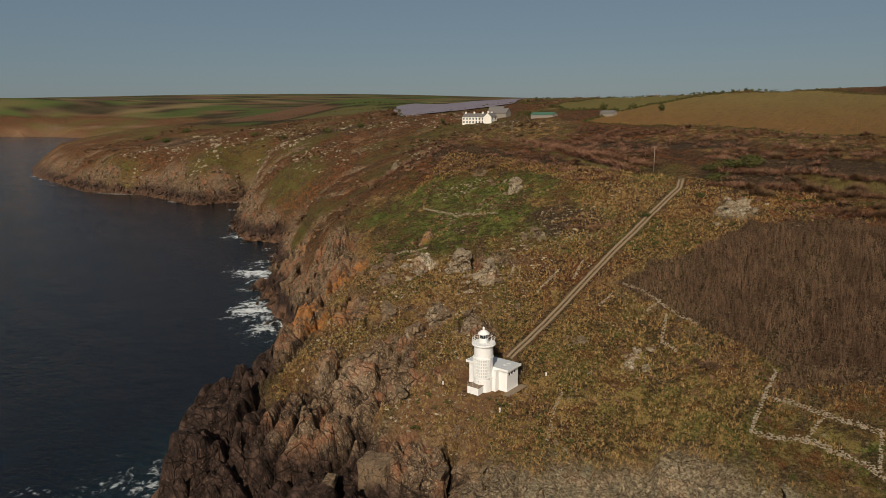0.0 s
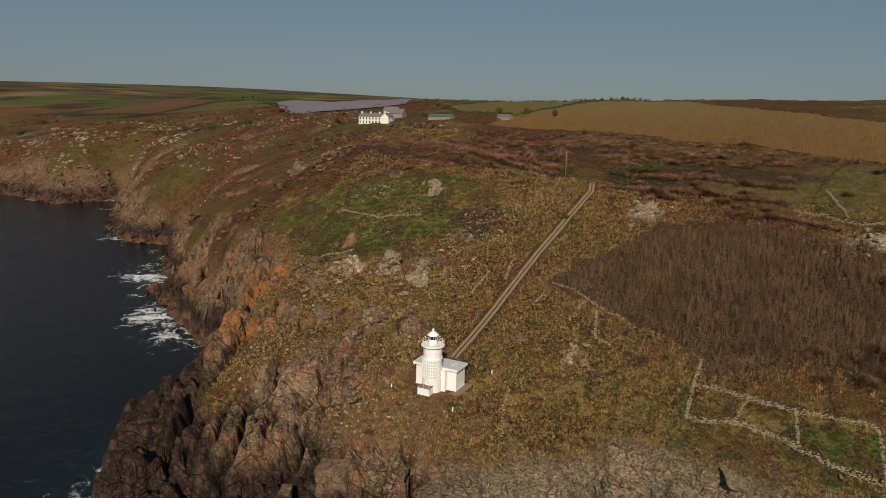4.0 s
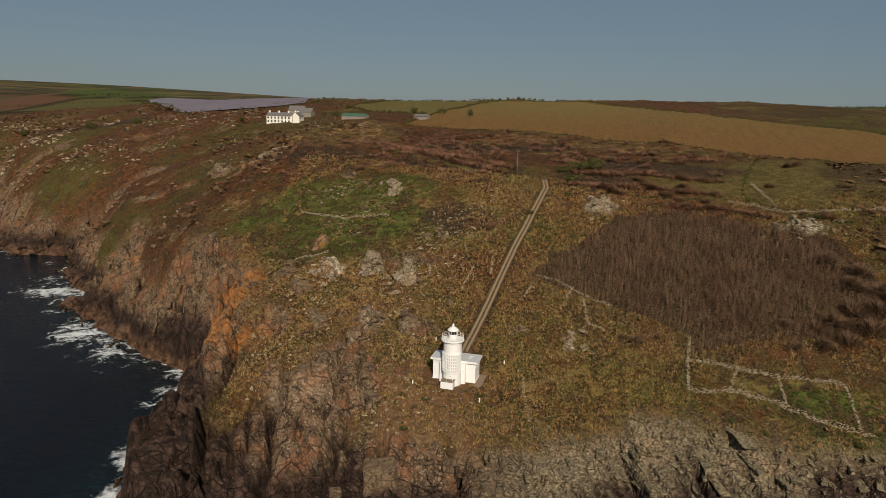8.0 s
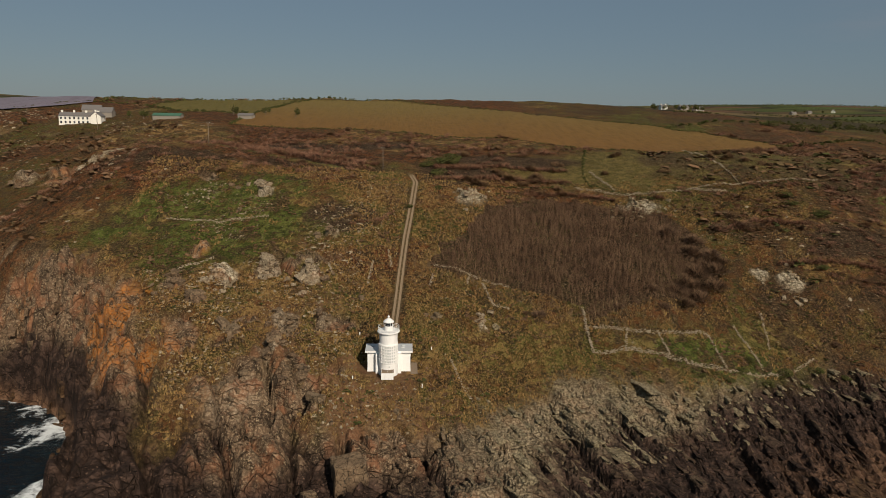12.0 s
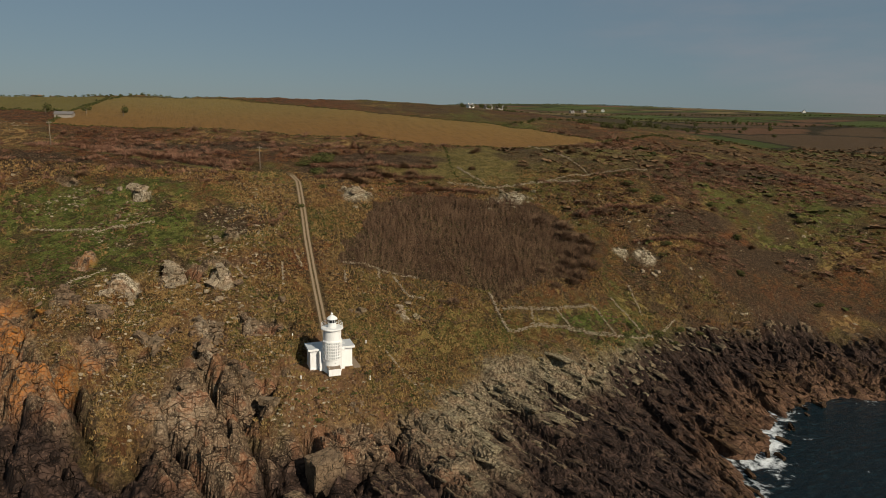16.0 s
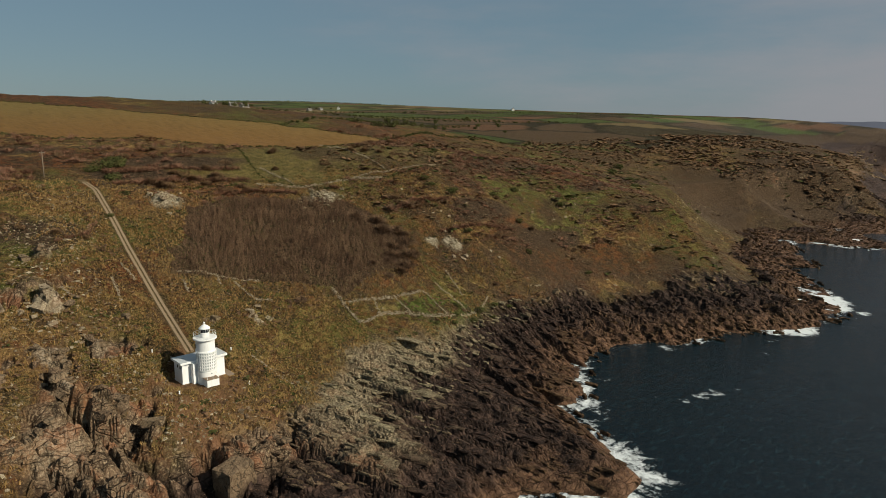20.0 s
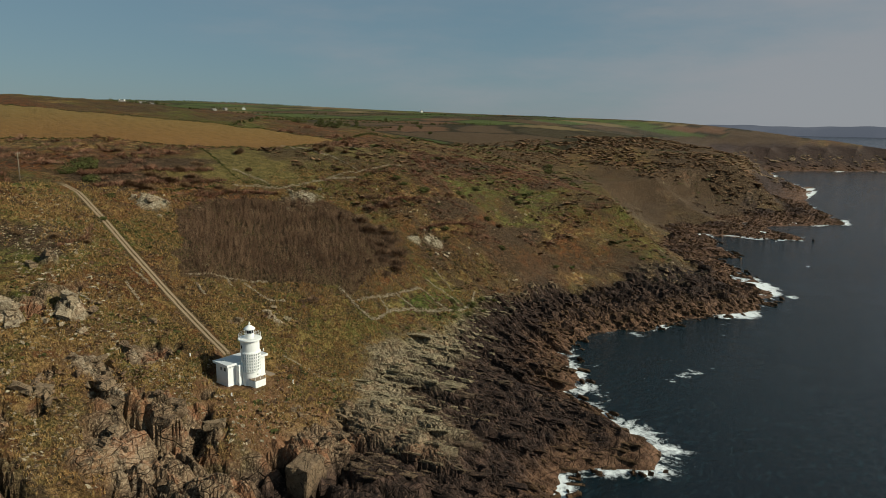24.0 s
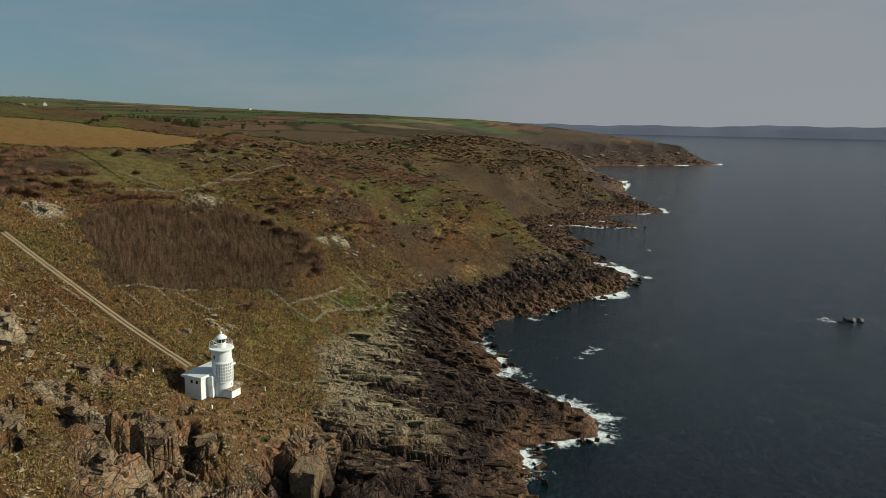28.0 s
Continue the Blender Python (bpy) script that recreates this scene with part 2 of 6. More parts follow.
# ==== materials
class Nodes:
    """A short way to write node materials."""

    def __init__(self, name, scale_space="Object"):
        self.mat = bpy.data.materials.new(name)
        self.mat.use_nodes = True
        self.t = self.mat.node_tree
        self.bsdf = self.t.nodes["Principled BSDF"]
        self.co = self.t.nodes.new("ShaderNodeTexCoord").outputs[scale_space]

    def link(self, a, b):
        self.t.links.new(a, b)

    def put(self, socket, value):
        if hasattr(value, "is_linked"):
            self.link(value, socket)
        else:
            socket.default_value = value

    def noise(self, scale, detail=4.0, rough=0.55, warp=0.0, co=None):
        n = self.t.nodes.new("ShaderNodeTexNoise")
        n.inputs["Scale"].default_value, n.inputs["Detail"].default_value = scale, detail
        n.inputs["Roughness"].default_value, n.inputs["Distortion"].default_value = rough, warp
        self.link(co or self.co, n.inputs["Vector"])
        return n.outputs["Fac"]

    def cell(self, scale, feature="F1", out="Distance", co=None):
        n = self.t.nodes.new("ShaderNodeTexVoronoi")
        n.feature = feature
        n.inputs["Scale"].default_value = scale
        self.link(co or self.co, n.inputs["Vector"])
        return n.outputs[out]

    def bent(self, co, scale, amount):
        n = self.t.nodes.new("ShaderNodeTexNoise")
        n.inputs["Scale"].default_value, n.inputs["Detail"].default_value = scale, 3.0
        self.link(co, n.inputs["Vector"])
        v = self.t.nodes.new("ShaderNodeVectorMath")
        v.operation = "MULTIPLY_ADD"
        self.link(n.outputs["Color"], v.inputs[0])
        v.inputs[1].default_value = (amount, amount, amount)
        self.link(co, v.inputs[2])
        return v.outputs[0]

    def stretch(self, turn, sx, sy, sz=1.0):
        n = self.t.nodes.new("ShaderNodeMapping")
        n.inputs["Rotation"].default_value = (0, 0, radians(turn))
        n.inputs["Scale"].default_value = (sx, sy, sz)
        self.link(self.co, n.inputs["Vector"])
        return n.outputs["Vector"]

    def ramp(self, value, lo, hi):
        n = self.t.nodes.new("ShaderNodeMapRange")
        n.interpolation_type = "SMOOTHSTEP"
        self.link(value, n.inputs["Value"])
        n.inputs["From Min"].default_value, n.inputs["From Max"].default_value = lo, hi
        return n.outputs["Result"]

    def maths(self, op, a, b=0.0):
        n = self.t.nodes.new("ShaderNodeMath")
        n.operation = op
        self.put(n.inputs[0], a)
        self.put(n.inputs[1], b)
        return n.outputs[0]

    def mix(self, fac, a, b):
        n = self.t.nodes.new("ShaderNodeMix")
        n.data_type = "RGBA"
        self.put(n.inputs["Factor"], fac)
        self.put(n.inputs["A"], a if hasattr(a, "is_linked") else (*a, 1))
        self.put(n.inputs["B"], b if hasattr(b, "is_linked") else (*b, 1))
        return n.outputs["Result"]

    def layer(self, name):
        n = self.t.nodes.new("ShaderNodeAttribute")
        n.attribute_name = name
        s = self.t.nodes.new("ShaderNodeSeparateColor")
        self.link(n.outputs["Color"], s.inputs[0])
        return s.outputs[0], s.outputs[1], s.outputs[2], n.outputs["Color"], n.outputs["Alpha"]

    def random(self, island=False):
        if island:
            return self.t.nodes.new("ShaderNodeNewGeometry").outputs["Random Per Island"]
        return self.t.nodes.new("ShaderNodeObjectInfo").outputs["Random"]

    def bump(self, height, strength, distance):
        n = self.t.nodes.new("ShaderNodeBump")
        n.inputs["Strength"].default_value, n.inputs["Distance"].default_value = strength, distance
        self.link(height, n.inputs["Height"])
        self.link(n.outputs[0], self.bsdf.inputs["Normal"])
        return self

    def end(self, colour, rough=0.85, metal=0.0, spec=0.3):
        self.put(self.bsdf.inputs["Base Color"], colour if hasattr(colour, "is_linked") else (*colour, 1))
        self.put(self.bsdf.inputs["Roughness"], rough)
        self.bsdf.inputs["Metallic"].default_value = metal
        self.bsdf.inputs["Specular IOR Level"].default_value = spec
        return self.mat


def ground_material():
    m = Nodes("ground_cover")
    rock, green, bracken, _, pale_crag = m.layer("zone")
    orange, dark_rock_shade, soil, _, tide = m.layer("zone2")
    wheel, heather, pasture, _, _ = m.layer("wheel")
    _, _, _, crop, crop_mask = m.layer("crop")
    big, mid, fine, grit = m.noise(0.07, 5), m.noise(0.4, 5, 0.6), m.noise(2.2, 4, 0.6), m.noise(9.0, 3, 0.6)
    tuft = m.noise(0.9, 6, 0.7)
    dry = m.mix(m.ramp(mid, 0.45, 0.55), (0.165, 0.094, 0.033), (0.400, 0.245, 0.092))
    dry = m.mix(m.ramp(big, 0.45, 0.55), dry, m.mix(m.ramp(fine, 0.45, 0.55), (0.090, 0.070, 0.020), (0.250, 0.178, 0.060)))
    lush = m.mix(m.ramp(mid, 0.45, 0.54), (0.055, 0.080, 0.014), (0.135, 0.172, 0.036))
    lush = m.mix(m.ramp(fine, 0.54, 0.68), lush, (0.135, 0.125, 0.036))
    fern = m.mix(m.ramp(mid, 0.45, 0.55), (0.190, 0.072, 0.028), (0.070, 0.036, 0.020))
    fern = m.mix(m.ramp(fine, 0.54, 0.66), fern, (0.260, 0.125, 0.048))
    veg = m.mix(green, m.mix(bracken, dry, fern), lush)
    veg = m.mix(m.maths("MULTIPLY", m.ramp(m.noise(0.17, 6, 0.65, 0.8), 0.52, 0.58), m.maths("SUBTRACT", 0.75, m.maths("MULTIPLY", green, 0.5))), veg, fern)
    veg = m.mix(pasture, veg, m.mix(m.ramp(mid, 0.35, 0.65), (0.135, 0.112, 0.032), (0.230, 0.172, 0.060)))
    shrubby = m.maths("MULTIPLY", m.ramp(m.noise(0.13, 8, 0.7, 0.6), 0.53, 0.56), m.maths("SUBTRACT", 0.85, m.maths("MULTIPLY", pasture, 0.7)))
    veg = m.mix(shrubby, veg, m.mix(m.ramp(fine, 0.4, 0.6), (0.050, 0.035, 0.017), (0.135, 0.085, 0.040)))
    veg = m.mix(heather, veg, m.mix(m.ramp(fine, 0.4, 0.62), (0.045, 0.029, 0.018), (0.130, 0.082, 0.046)))
    # painted shadows and highlights between tussocks; on stone a random mottle
    shade_mottle = m.noise(1.7, 7, 0.78)
    veg = m.mix(m.ramp(shade_mottle, 0.47, 0.41), veg, m.mix(0.6, veg, (0.016, 0.012, 0.006)))
    veg = m.mix(m.maths("MULTIPLY", m.ramp(shade_mottle, 0.54, 0.62), 0.5), veg, m.mix(0.5, veg, (0.46, 0.32, 0.15)))
    veg = m.mix(m.ramp(grit, 0.34, 0.50), m.mix(0.75, veg, (0.014, 0.012, 0.006)), veg)
    veg = m.mix(m.maths("MULTIPLY", m.ramp(tuft, 0.62, 0.66), 0.75), veg, (0.34, 0.28, 0.18))
    veg = m.mix(m.maths("MULTIPLY", m.ramp(tuft, 0.38, 0.34), 0.6), veg, (0.030, 0.022, 0.010))
    veg = m.mix(soil, veg, m.mix(fine, (0.165, 0.082, 0.038), (0.340, 0.190, 0.100)))
    stone = m.mix(m.ramp(mid, 0.43, 0.57), (0.078, 0.052, 0.032), (0.178, 0.117, 0.071))
    stone = m.mix(m.ramp(fine, 0.52, 0.64), stone, (0.300, 0.218, 0.134))
    stone = m.mix(m.maths("MULTIPLY", m.ramp(m.noise(0.16, 5), 0.50, 0.62), 0.8), stone, (0.235, 0.108, 0.055))
    stone = m.mix(m.ramp(grit, 0.36, 0.28), stone, (0.045, 0.033, 0.023))
    stone = m.mix(m.maths("MULTIPLY", m.ramp(shade_mottle, 0.53, 0.62), 0.45), stone, (0.40, 0.31, 0.205))
    place = m.t.nodes.new("ShaderNodeSeparateXYZ")
    m.link(m.co, place.inputs[0])
    pale = m.maths("MULTIPLY", m.maths("MULTIPLY", m.ramp(place.outputs[0], 2.0, 26.0), m.ramp(place.outputs[0], 150.0, 105.0)), m.ramp(m.maths("ADD", place.outputs[2], m.maths("MULTIPLY", m.maths("SUBTRACT", m.noise(0.09, 4), 0.5), 10.0)), -11.0, -6.0))
    stone = m.mix(m.maths("MULTIPLY", pale, 0.75), stone, m.mix(m.ramp(shade_mottle, 0.42, 0.58), (0.125, 0.096, 0.058), (0.380, 0.310, 0.195)))
    stone = m.mix(m.maths("MULTIPLY", pale_crag, m.ramp(mid, 0.36, 0.5)), stone, m.mix(m.ramp(shade_mottle, 0.44, 0.56), (0.20, 0.165, 0.105), (0.50, 0.43, 0.31)))
    lichen = m.mix(m.ramp(fine, 0.4, 0.6), (0.38, 0.140, 0.032), (0.28, 0.145, 0.060))
    stone = m.mix(m.maths("MULTIPLY", orange, m.ramp(mid, 0.40, 0.52)), stone, lichen)
    # low dark rock, with the shade on the west cliff painted in
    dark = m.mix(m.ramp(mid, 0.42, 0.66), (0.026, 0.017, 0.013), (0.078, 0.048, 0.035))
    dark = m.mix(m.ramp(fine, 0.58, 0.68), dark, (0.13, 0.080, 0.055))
    stone = m.mix(dark_rock_shade, stone, dark)
    stone = m.mix(m.maths("MULTIPLY", tide, 0.8), stone, m.mix(m.ramp(mid, 0.38, 0.62), (0.085, 0.045, 0.026), (0.200, 0.112, 0.064)))
    veg = m.mix(wheel, veg, m.mix(m.ramp(fine, 0.35, 0.65), (0.115, 0.085, 0.040), (0.22, 0.155, 0.085)))
    joints = m.bent(m.stretch(69, 0.55, 1.6, 0.9), 0.6, 0.7)
    crack = m.ramp(m.cell(0.26, "DISTANCE_TO_EDGE", co=joints), -0.01, 0.035)
    crack2 = m.ramp(m.cell(0.9, "DISTANCE_TO_EDGE", co=joints), 0.0, 0.08)
    split = m.maths("MULTIPLY", crack, m.maths("ADD", 0.6, m.maths("MULTIPLY", crack2, 0.4)))
    stone = m.mix(m.maths("ADD", 0.4, m.maths("MULTIPLY", split, 0.6)), (0.030, 0.021, 0.014), stone)
    base = m.mix(rock, veg, stone)
    lines = m.noise(0.35, 2, co=m.stretch(-38, 6.0, 0.12))
    crop2 = m.mix(m.ramp(lines, 0.3, 0.7), m.mix(0.45, crop, (0.05, 0.035, 0.018)), crop)
    base = m.mix(crop_mask, base, m.mix(m.ramp(mid, 0.3, 0.7), crop2, crop))
    bare = m.maths("SUBTRACT", 1.0, m.maths("MULTIPLY", rock, 0.82))
    rough_turf = m.maths("MULTIPLY", m.maths("ADD", m.maths("MULTIPLY", tuft, 3.2), m.maths("ADD", m.maths("MULTIPLY", fine, 0.9), grit)), bare)
    m.bump(m.maths("ADD", rough_turf, m.maths("MULTIPLY", m.maths("MULTIPLY", split, rock), 0.9)), 1.0, 0.50)
    return m.end(base, m.mix(dark_rock_shade, (0.9, 0.9, 0.9), (0.6, 0.6, 0.6)), spec=0.08)


def sea_material():
    m = Nodes("sea_water")
    foam, shoal_sheen, _, _, _ = m.layer("surf")
    swirl = m.noise(0.16, 7, 0.62, 1.6)
    lace = m.noise(0.6, 5, 0.65, 1.0)
    cover = m.ramp(m.maths("ADD", m.maths("MULTIPLY", swirl, 0.95), m.maths("ADD", m.maths("MULTIPLY", lace, 0.55), m.maths("SUBTRACT", foam, 0.68))), 0.45, 0.74)
    water = m.mix(m.ramp(m.noise(0.012, 4), 0.35, 0.7), (0.0003, 0.0018, 0.0050), (0.0006, 0.0028, 0.0066))
    water = m.mix(shoal_sheen, water, (0.0012, 0.0088, 0.0118))
    # light on the wavelets, painted as paler streaks in the water colour
    chop_glint = m.ramp(m.noise(0.30, 5, 0.68, co=m.stretch(24, 1.0, 2.6)), 0.50, 0.66)
    water = m.mix(m.maths("MULTIPLY", chop_glint, 0.7), water, m.mix(shoal_sheen, (0.0025, 0.0075, 0.0125), (0.0090, 0.0280, 0.0330)))
    m.bump(m.maths("ADD", m.maths("ADD", m.maths("MULTIPLY", m.noise(0.26, 3, co=m.stretch(20, 1.0, 2.4)), 1.6), m.maths("MULTIPLY", m.noise(0.11, 3, co=m.stretch(25, 1.0, 2.2)), 2.0)), m.maths("MULTIPLY", m.noise(0.55, 5, 0.7, co=m.stretch(30, 1.0, 1.9)), 1.6)), 0.42, 0.6)
    return m.end(m.mix(cover, water, (0.72, 0.75, 0.74)), m.mix(cover, m.mix(m.ramp(m.noise(0.018, 5, 0.6, co=m.stretch(35, 1.0, 3.0)), 0.4, 0.65), (0.11, 0.11, 0.11), (0.06, 0.06, 0.06)), (0.8, 0.8, 0.8)), spec=0.2)


def paint(name, colour, rough=0.6, streak=0.12, dirt=(0.30, 0.27, 0.20), metal=0.0, spec=0.35):
    m = Nodes(name)
    runs = m.noise(1.5, 5, 0.6, co=m.stretch(0, 3.0, 3.0, 0.35))
    c = m.mix(m.maths("MULTIPLY", m.ramp(runs, 0.5, 0.75), streak), colour, dirt)
    c = m.mix(m.maths("MULTIPLY", m.ramp(m.noise(7, 4), 0.45, 0.7), streak * 0.6), c, dirt)
    m.bump(m.noise(14, 4), 0.15, 0.02)
    return m.end(c, rough, metal, spec)


GROUND_MAT, SEA_MAT = ground_material(), sea_material()
WHITE = paint("white_masonry_paint", (0.80, 0.80, 0.77), 0.55, 0.16)
ROOF_GREY = paint("grey_roof_coating", (0.50, 0.52, 0.52), 0.6, 0.35, (0.30, 0.30, 0.28))

# ==== ground
THICKET = [(9, 41), (23, 64), (36, 81), (54, 84), (71, 80), (87, 70), (92, 55), (94, 44), (82, 31), (68, 27), (52, 22), (31, 34)]
# patches of dark heather, the first painted for cloud shade on the far headland: x, y and half-widths
HEATHER_AND_SHADE = [(1280, 260, 420, 170), (560, 70, 150, 60), (420, 90, 60, 30), (760, 160, 140, 70), (200, 92, 38, 15), (-14, 62, 13, 8), (-30, 100, 22, 7), (20, 96, 16, 8), (165, 36, 22, 6), (140, 52, 20, 6), (-75, 95, 22, 8), (330, 100, 40, 12), (-330, 280, 70, 14), (-600, 300, 70, 20), (260, 60, 40, 8), (-20, 150, 40, 10), (40, 112, 30, 6)]
FOOTPATH = [(-69, 120), (-36, 103), (-6, 90), (6, 87)]
TRACK = [(0.4, 8), (0.8, 13), (1.5, 22), (2.6, 38), (3.8, 53), (5.2, 66), (6.3, 78), (7.2, 88), (5.5, 95)]
STUBBLE_FIELD = [(-84, 212), (-38, 195), (3, 184), (28, 161), (70, 143), (112, 125), (150, 140), (172, 154), (133, 193), (80, 232), (41, 288), (-15, 366), (-66, 386)]
FAR_MEADOW = [(-160, 322), (-130, 282), (-82, 252), (-66, 384), (-150, 395)]
SHEETED_FIELD = [(-277, 296), (-248, 286), (-233, 299), (-215, 316), (-204, 335), (-235, 420), (-320, 520), (-430, 600), (-525, 605), (-522, 562), (-353, 368), (-305, 319)]


# crags in the turf: x, y, radius, height and how pale their lichen is
OUTCROPS = [(-43, 33.5, 4.8, 2.6, 1.0), (-31.5, 34.8, 3.9, 3.4, 0.5), (-21, 32.6, 3.4, 3.0, 0.6), (-40, 75, 3.8, 3.8, 0.8), (-103, 109, 6.0, 4.0, 0.8), (-111, 112, 5.0, 3.0, 0.6), (-17, 50.5, 2.2, 1.8, 0.6), (25, 80, 5.0, 1.6, 0.7), (-57, 4, 4.6, 3.0, 0.0), (-24.5, 17, 4.2, 1.6, 0.3), (-15.5, 18, 2.6, 1.4, 0.3), (22.5, 19, 1.6, 1.0, 0.7), (11, 20, 1.5, 0.9, 0.7), (-33, -8, 7.0, 2.2, 0.2), (-14, -8.5, 2.0, 1.8, 0.0), (-55, 30, 4.0, 2.2, 0.1), (-52, 45, 3.4, 1.6, 0.4), (-60, 85, 3.4, 2.2, 0.4), (-147, 142, 6.0, 4.5, 0.3), (-47, 64, 1.8, 1.2, 0.3), (-26, 5, 2.8, 1.1, 0.3), (112, 40, 4.0, 1.2, 0.8), (104, 43, 2.6, 1.0, 0.8), (82, 76, 4.5, 1.0, 1.0), (75, 77, 3.0, 0.9, 0.9)]


def in_thicket(x, y):
    return inside(THICKET, x + 5 * fbm(x, y, 9, 3, 121), y + 5 * fbm(x, y, 9, 3, 122))


def rock_reach(x):
    return 18 + 29 * smooth(-50, -18, x) - 3 * smooth(0, 12, x) + 9 * np.exp(-(((x - 38) / 15) ** 2)) - 7 * smooth(52, 72, x) - 12 * smooth(85, 120, x) + 6 * smooth(130, 300, x) - 4 * smooth(-90, -160, x) + 30 * smooth(450, 700, x) + 60 * smooth(850, 1300, x)


def build_ground():
    gx = stretched(-84, 128, 0.42, -4600, 4600, 1.045, 320, 1.011)
    gy = stretched(-64, 50, 0.42, -110, 4900, 1.045, 170, 1.015)
    x, y = [a.ravel() for a in np.meshgrid(gx, gy)]
    z, d = land_form(x, y)
    wob = fbm(x, y, 14, 4, 3)
    reach = rock_reach(x)
    rock = smooth(reach + 4, reach - 5, d + (6 + 10 * smooth(-80, -150, x) + 8 * smooth(150, 300, x)) * wob)
    near = smooth(1600, 700, np.hypot(x, y))
    # outcrops that break through the turf, most of them west of the tower
    strewn_west = smooth(4, -8, x) * smooth(-62, -48, x) * smooth(48, 36, y) * smooth(-20, -8, y)
    outcrop = smooth(0.26, 0.36, fbm(x, y, 8, 4, 111)) * np.maximum(strewn_west, 0.9 * smooth(1.0, 0.7, np.hypot((x - 24) / 22, (y - 20) / 9)) * smooth(0.38, 0.48, fbm(x, y, 6, 3, 112)))
    outcrop = np.maximum(outcrop, smooth(0.24, 0.34, fbm(x, y, 16, 4, 113)) * np.maximum(smooth(-85, -110, x), smooth(380, 600, x)) * smooth(120, 60, d))
    rock = np.maximum(rock, outcrop)
    # the western shore drops in a wall to a low shelf
    u = np.clip((z - SEA) / 18, 0, 1)
    wall = smooth(-22, -40, x) * smooth(-150, -100, x) * (d > 0) * (z < SEA + 18)
    z = z + wall * 0.75 * (SEA + 18 * (0.14 * u + 0.86 * smooth(0.22, 0.62, u)) - z)
    # jointed rock: tilted slabs with steps that face the sea in the east, rounded blocks in the west
    slabby = smooth(-8, 26, x)
    slabs = np.zeros(x.shape)
    turned_east = smooth(46, 74, x)
    for angle, share in ((-73, 1 - turned_east), (-92, turned_east)):
        c, s = math.cos(radians(angle)), math.sin(radians(angle))
        along, across = x * c + y * s, -x * s + y * c
        for length, run, rise_, seed in ((10.5, 34.0, 1.9, 31), (4.1, 13.0, 0.95, 32), (1.9, 7.0, 0.55, 33)):
            q = (across + 0.42 * length * fbm(x, y, length * 2.6, 3, seed)) / length
            k = np.floor(q).astype(np.int64)
            f = q - k
            lift = smooth(0, min(1.7 / length, 0.45), f)
            tops = []
            for band, u in ((k, f), (k - 1, f + 1)):
                m = (along + 0.25 * length * fbm(x, y, length * 2, 2, seed + 3)) / run + 7.3 * _hash(band, band * 0 + 3, seed)
                n = np.floor(m).astype(np.int64)
                r = _hash(band, n, seed + 7)
                ends = np.minimum(m - n, 1 + n - m) * run
                tops.append(rise_ * ((0.75 - u) * (0.35 + r) + (r - 0.5) * 0.9 * smooth(0, 0.5, ends)) - 0.30 * rise_ * smooth(0.5 + 0.05 * length, 0.0, ends))
            cut = smooth(0.2 + 0.05 * length, 0.0, np.minimum(f, 1 - f) * length - 0.25)
            slabs += share * (tops[0] * lift + tops[1] * (1 - lift) - cut * (0.2 + 0.5 * rise_) * smooth(-0.3, 0.3, fbm(x, y, run * 0.6, 2, seed + 9)))
    # fractured masses: blocks along the joints with narrow clefts, split again into smaller ones
    wx, wy = 1.3 * fbm(x, y, 9, 3, 21), 1.3 * fbm(x, y, 9, 3, 22)
    ja, jb = 0.36 * x - 0.93 * y, 0.93 * x + 0.36 * y
    blocks = np.zeros(x.shape)
    low_west = smooth(-33, -43, x) * smooth(4, -8, y)
    dry = smooth(-10, -3, z - 4.5 * low_west + 2.5 * fbm(x, y, 14, 2, 49))
    for size, rise_, cleft, depth, seed in ((12.0, 5.2, 3.0, 4.0, 34), (4.8, 2.3, 1.5, 1.5, 35), (2.2, 0.95, 1.1, 0.75, 36)):
        who, edge, tilt = cells(ja * 0.66 + wx, jb + wy, size, seed)
        blocks += (rise_ * (who - 0.5) - depth * smooth(cleft, 0.1, edge)) * (1 if size > 9 else 0.3 + 0.7 * dry) + tilt * (0.34 if size > 9 else 0.30 * dry)
    # small clefts across the eastern slabs
    who, edge, tilt = cells(ja * 0.24 + wx * 0.4, jb + wy * 0.4, 1.5, 39)
    slabs = slabs + 0.42 * (who - 0.5) + tilt * 0.12 - 0.5 * smooth(0.7, 0.1, edge)
    who, edge, _ = cells(ja * 0.55 + wx * 2, jb + wy * 2, 15.0, 37)
    gully = -(0.9 + 2.4 * who) * smooth(3.2, 0.4, edge) * smooth(-0.15, 0.2, fbm(x, y, 24, 2, 38))
    ribs = 8.0 * (0.36 - np.abs(fbm(x, y, 34, 4, 46))) * np.maximum(smooth(-78, -110, x), smooth(180, 260, x))
    relief = ((slabs * 0.85) * slabby + gully * (1 - 0.6 * slabby) + blocks * (1 - slabby) + ribs + 0.20 * fbm(x, y, 1.1, 2, 44)) * smooth(-3, 9, d)
    relief += 1.6 * smooth(-4, 2, d) * smooth(12, 4, d) * fbm(x, y, 8, 2, 45)
    # ledges and faces on the western rock
    sway = 3.0 * fbm(x, y, 13, 3, 47)
    q = (z + sway) / 4.6
    k = np.floor(q)
    ledge = (k + smooth(0.5, 0.86, q - k)) * 4.6 - sway
    relief += 0.55 * (ledge - z) * (1 - slabby) * smooth(1, 7, d)
    # craggy outcrops that stand up out of the turf
    crag = np.zeros(x.shape)
    pale_crag = np.zeros(x.shape)
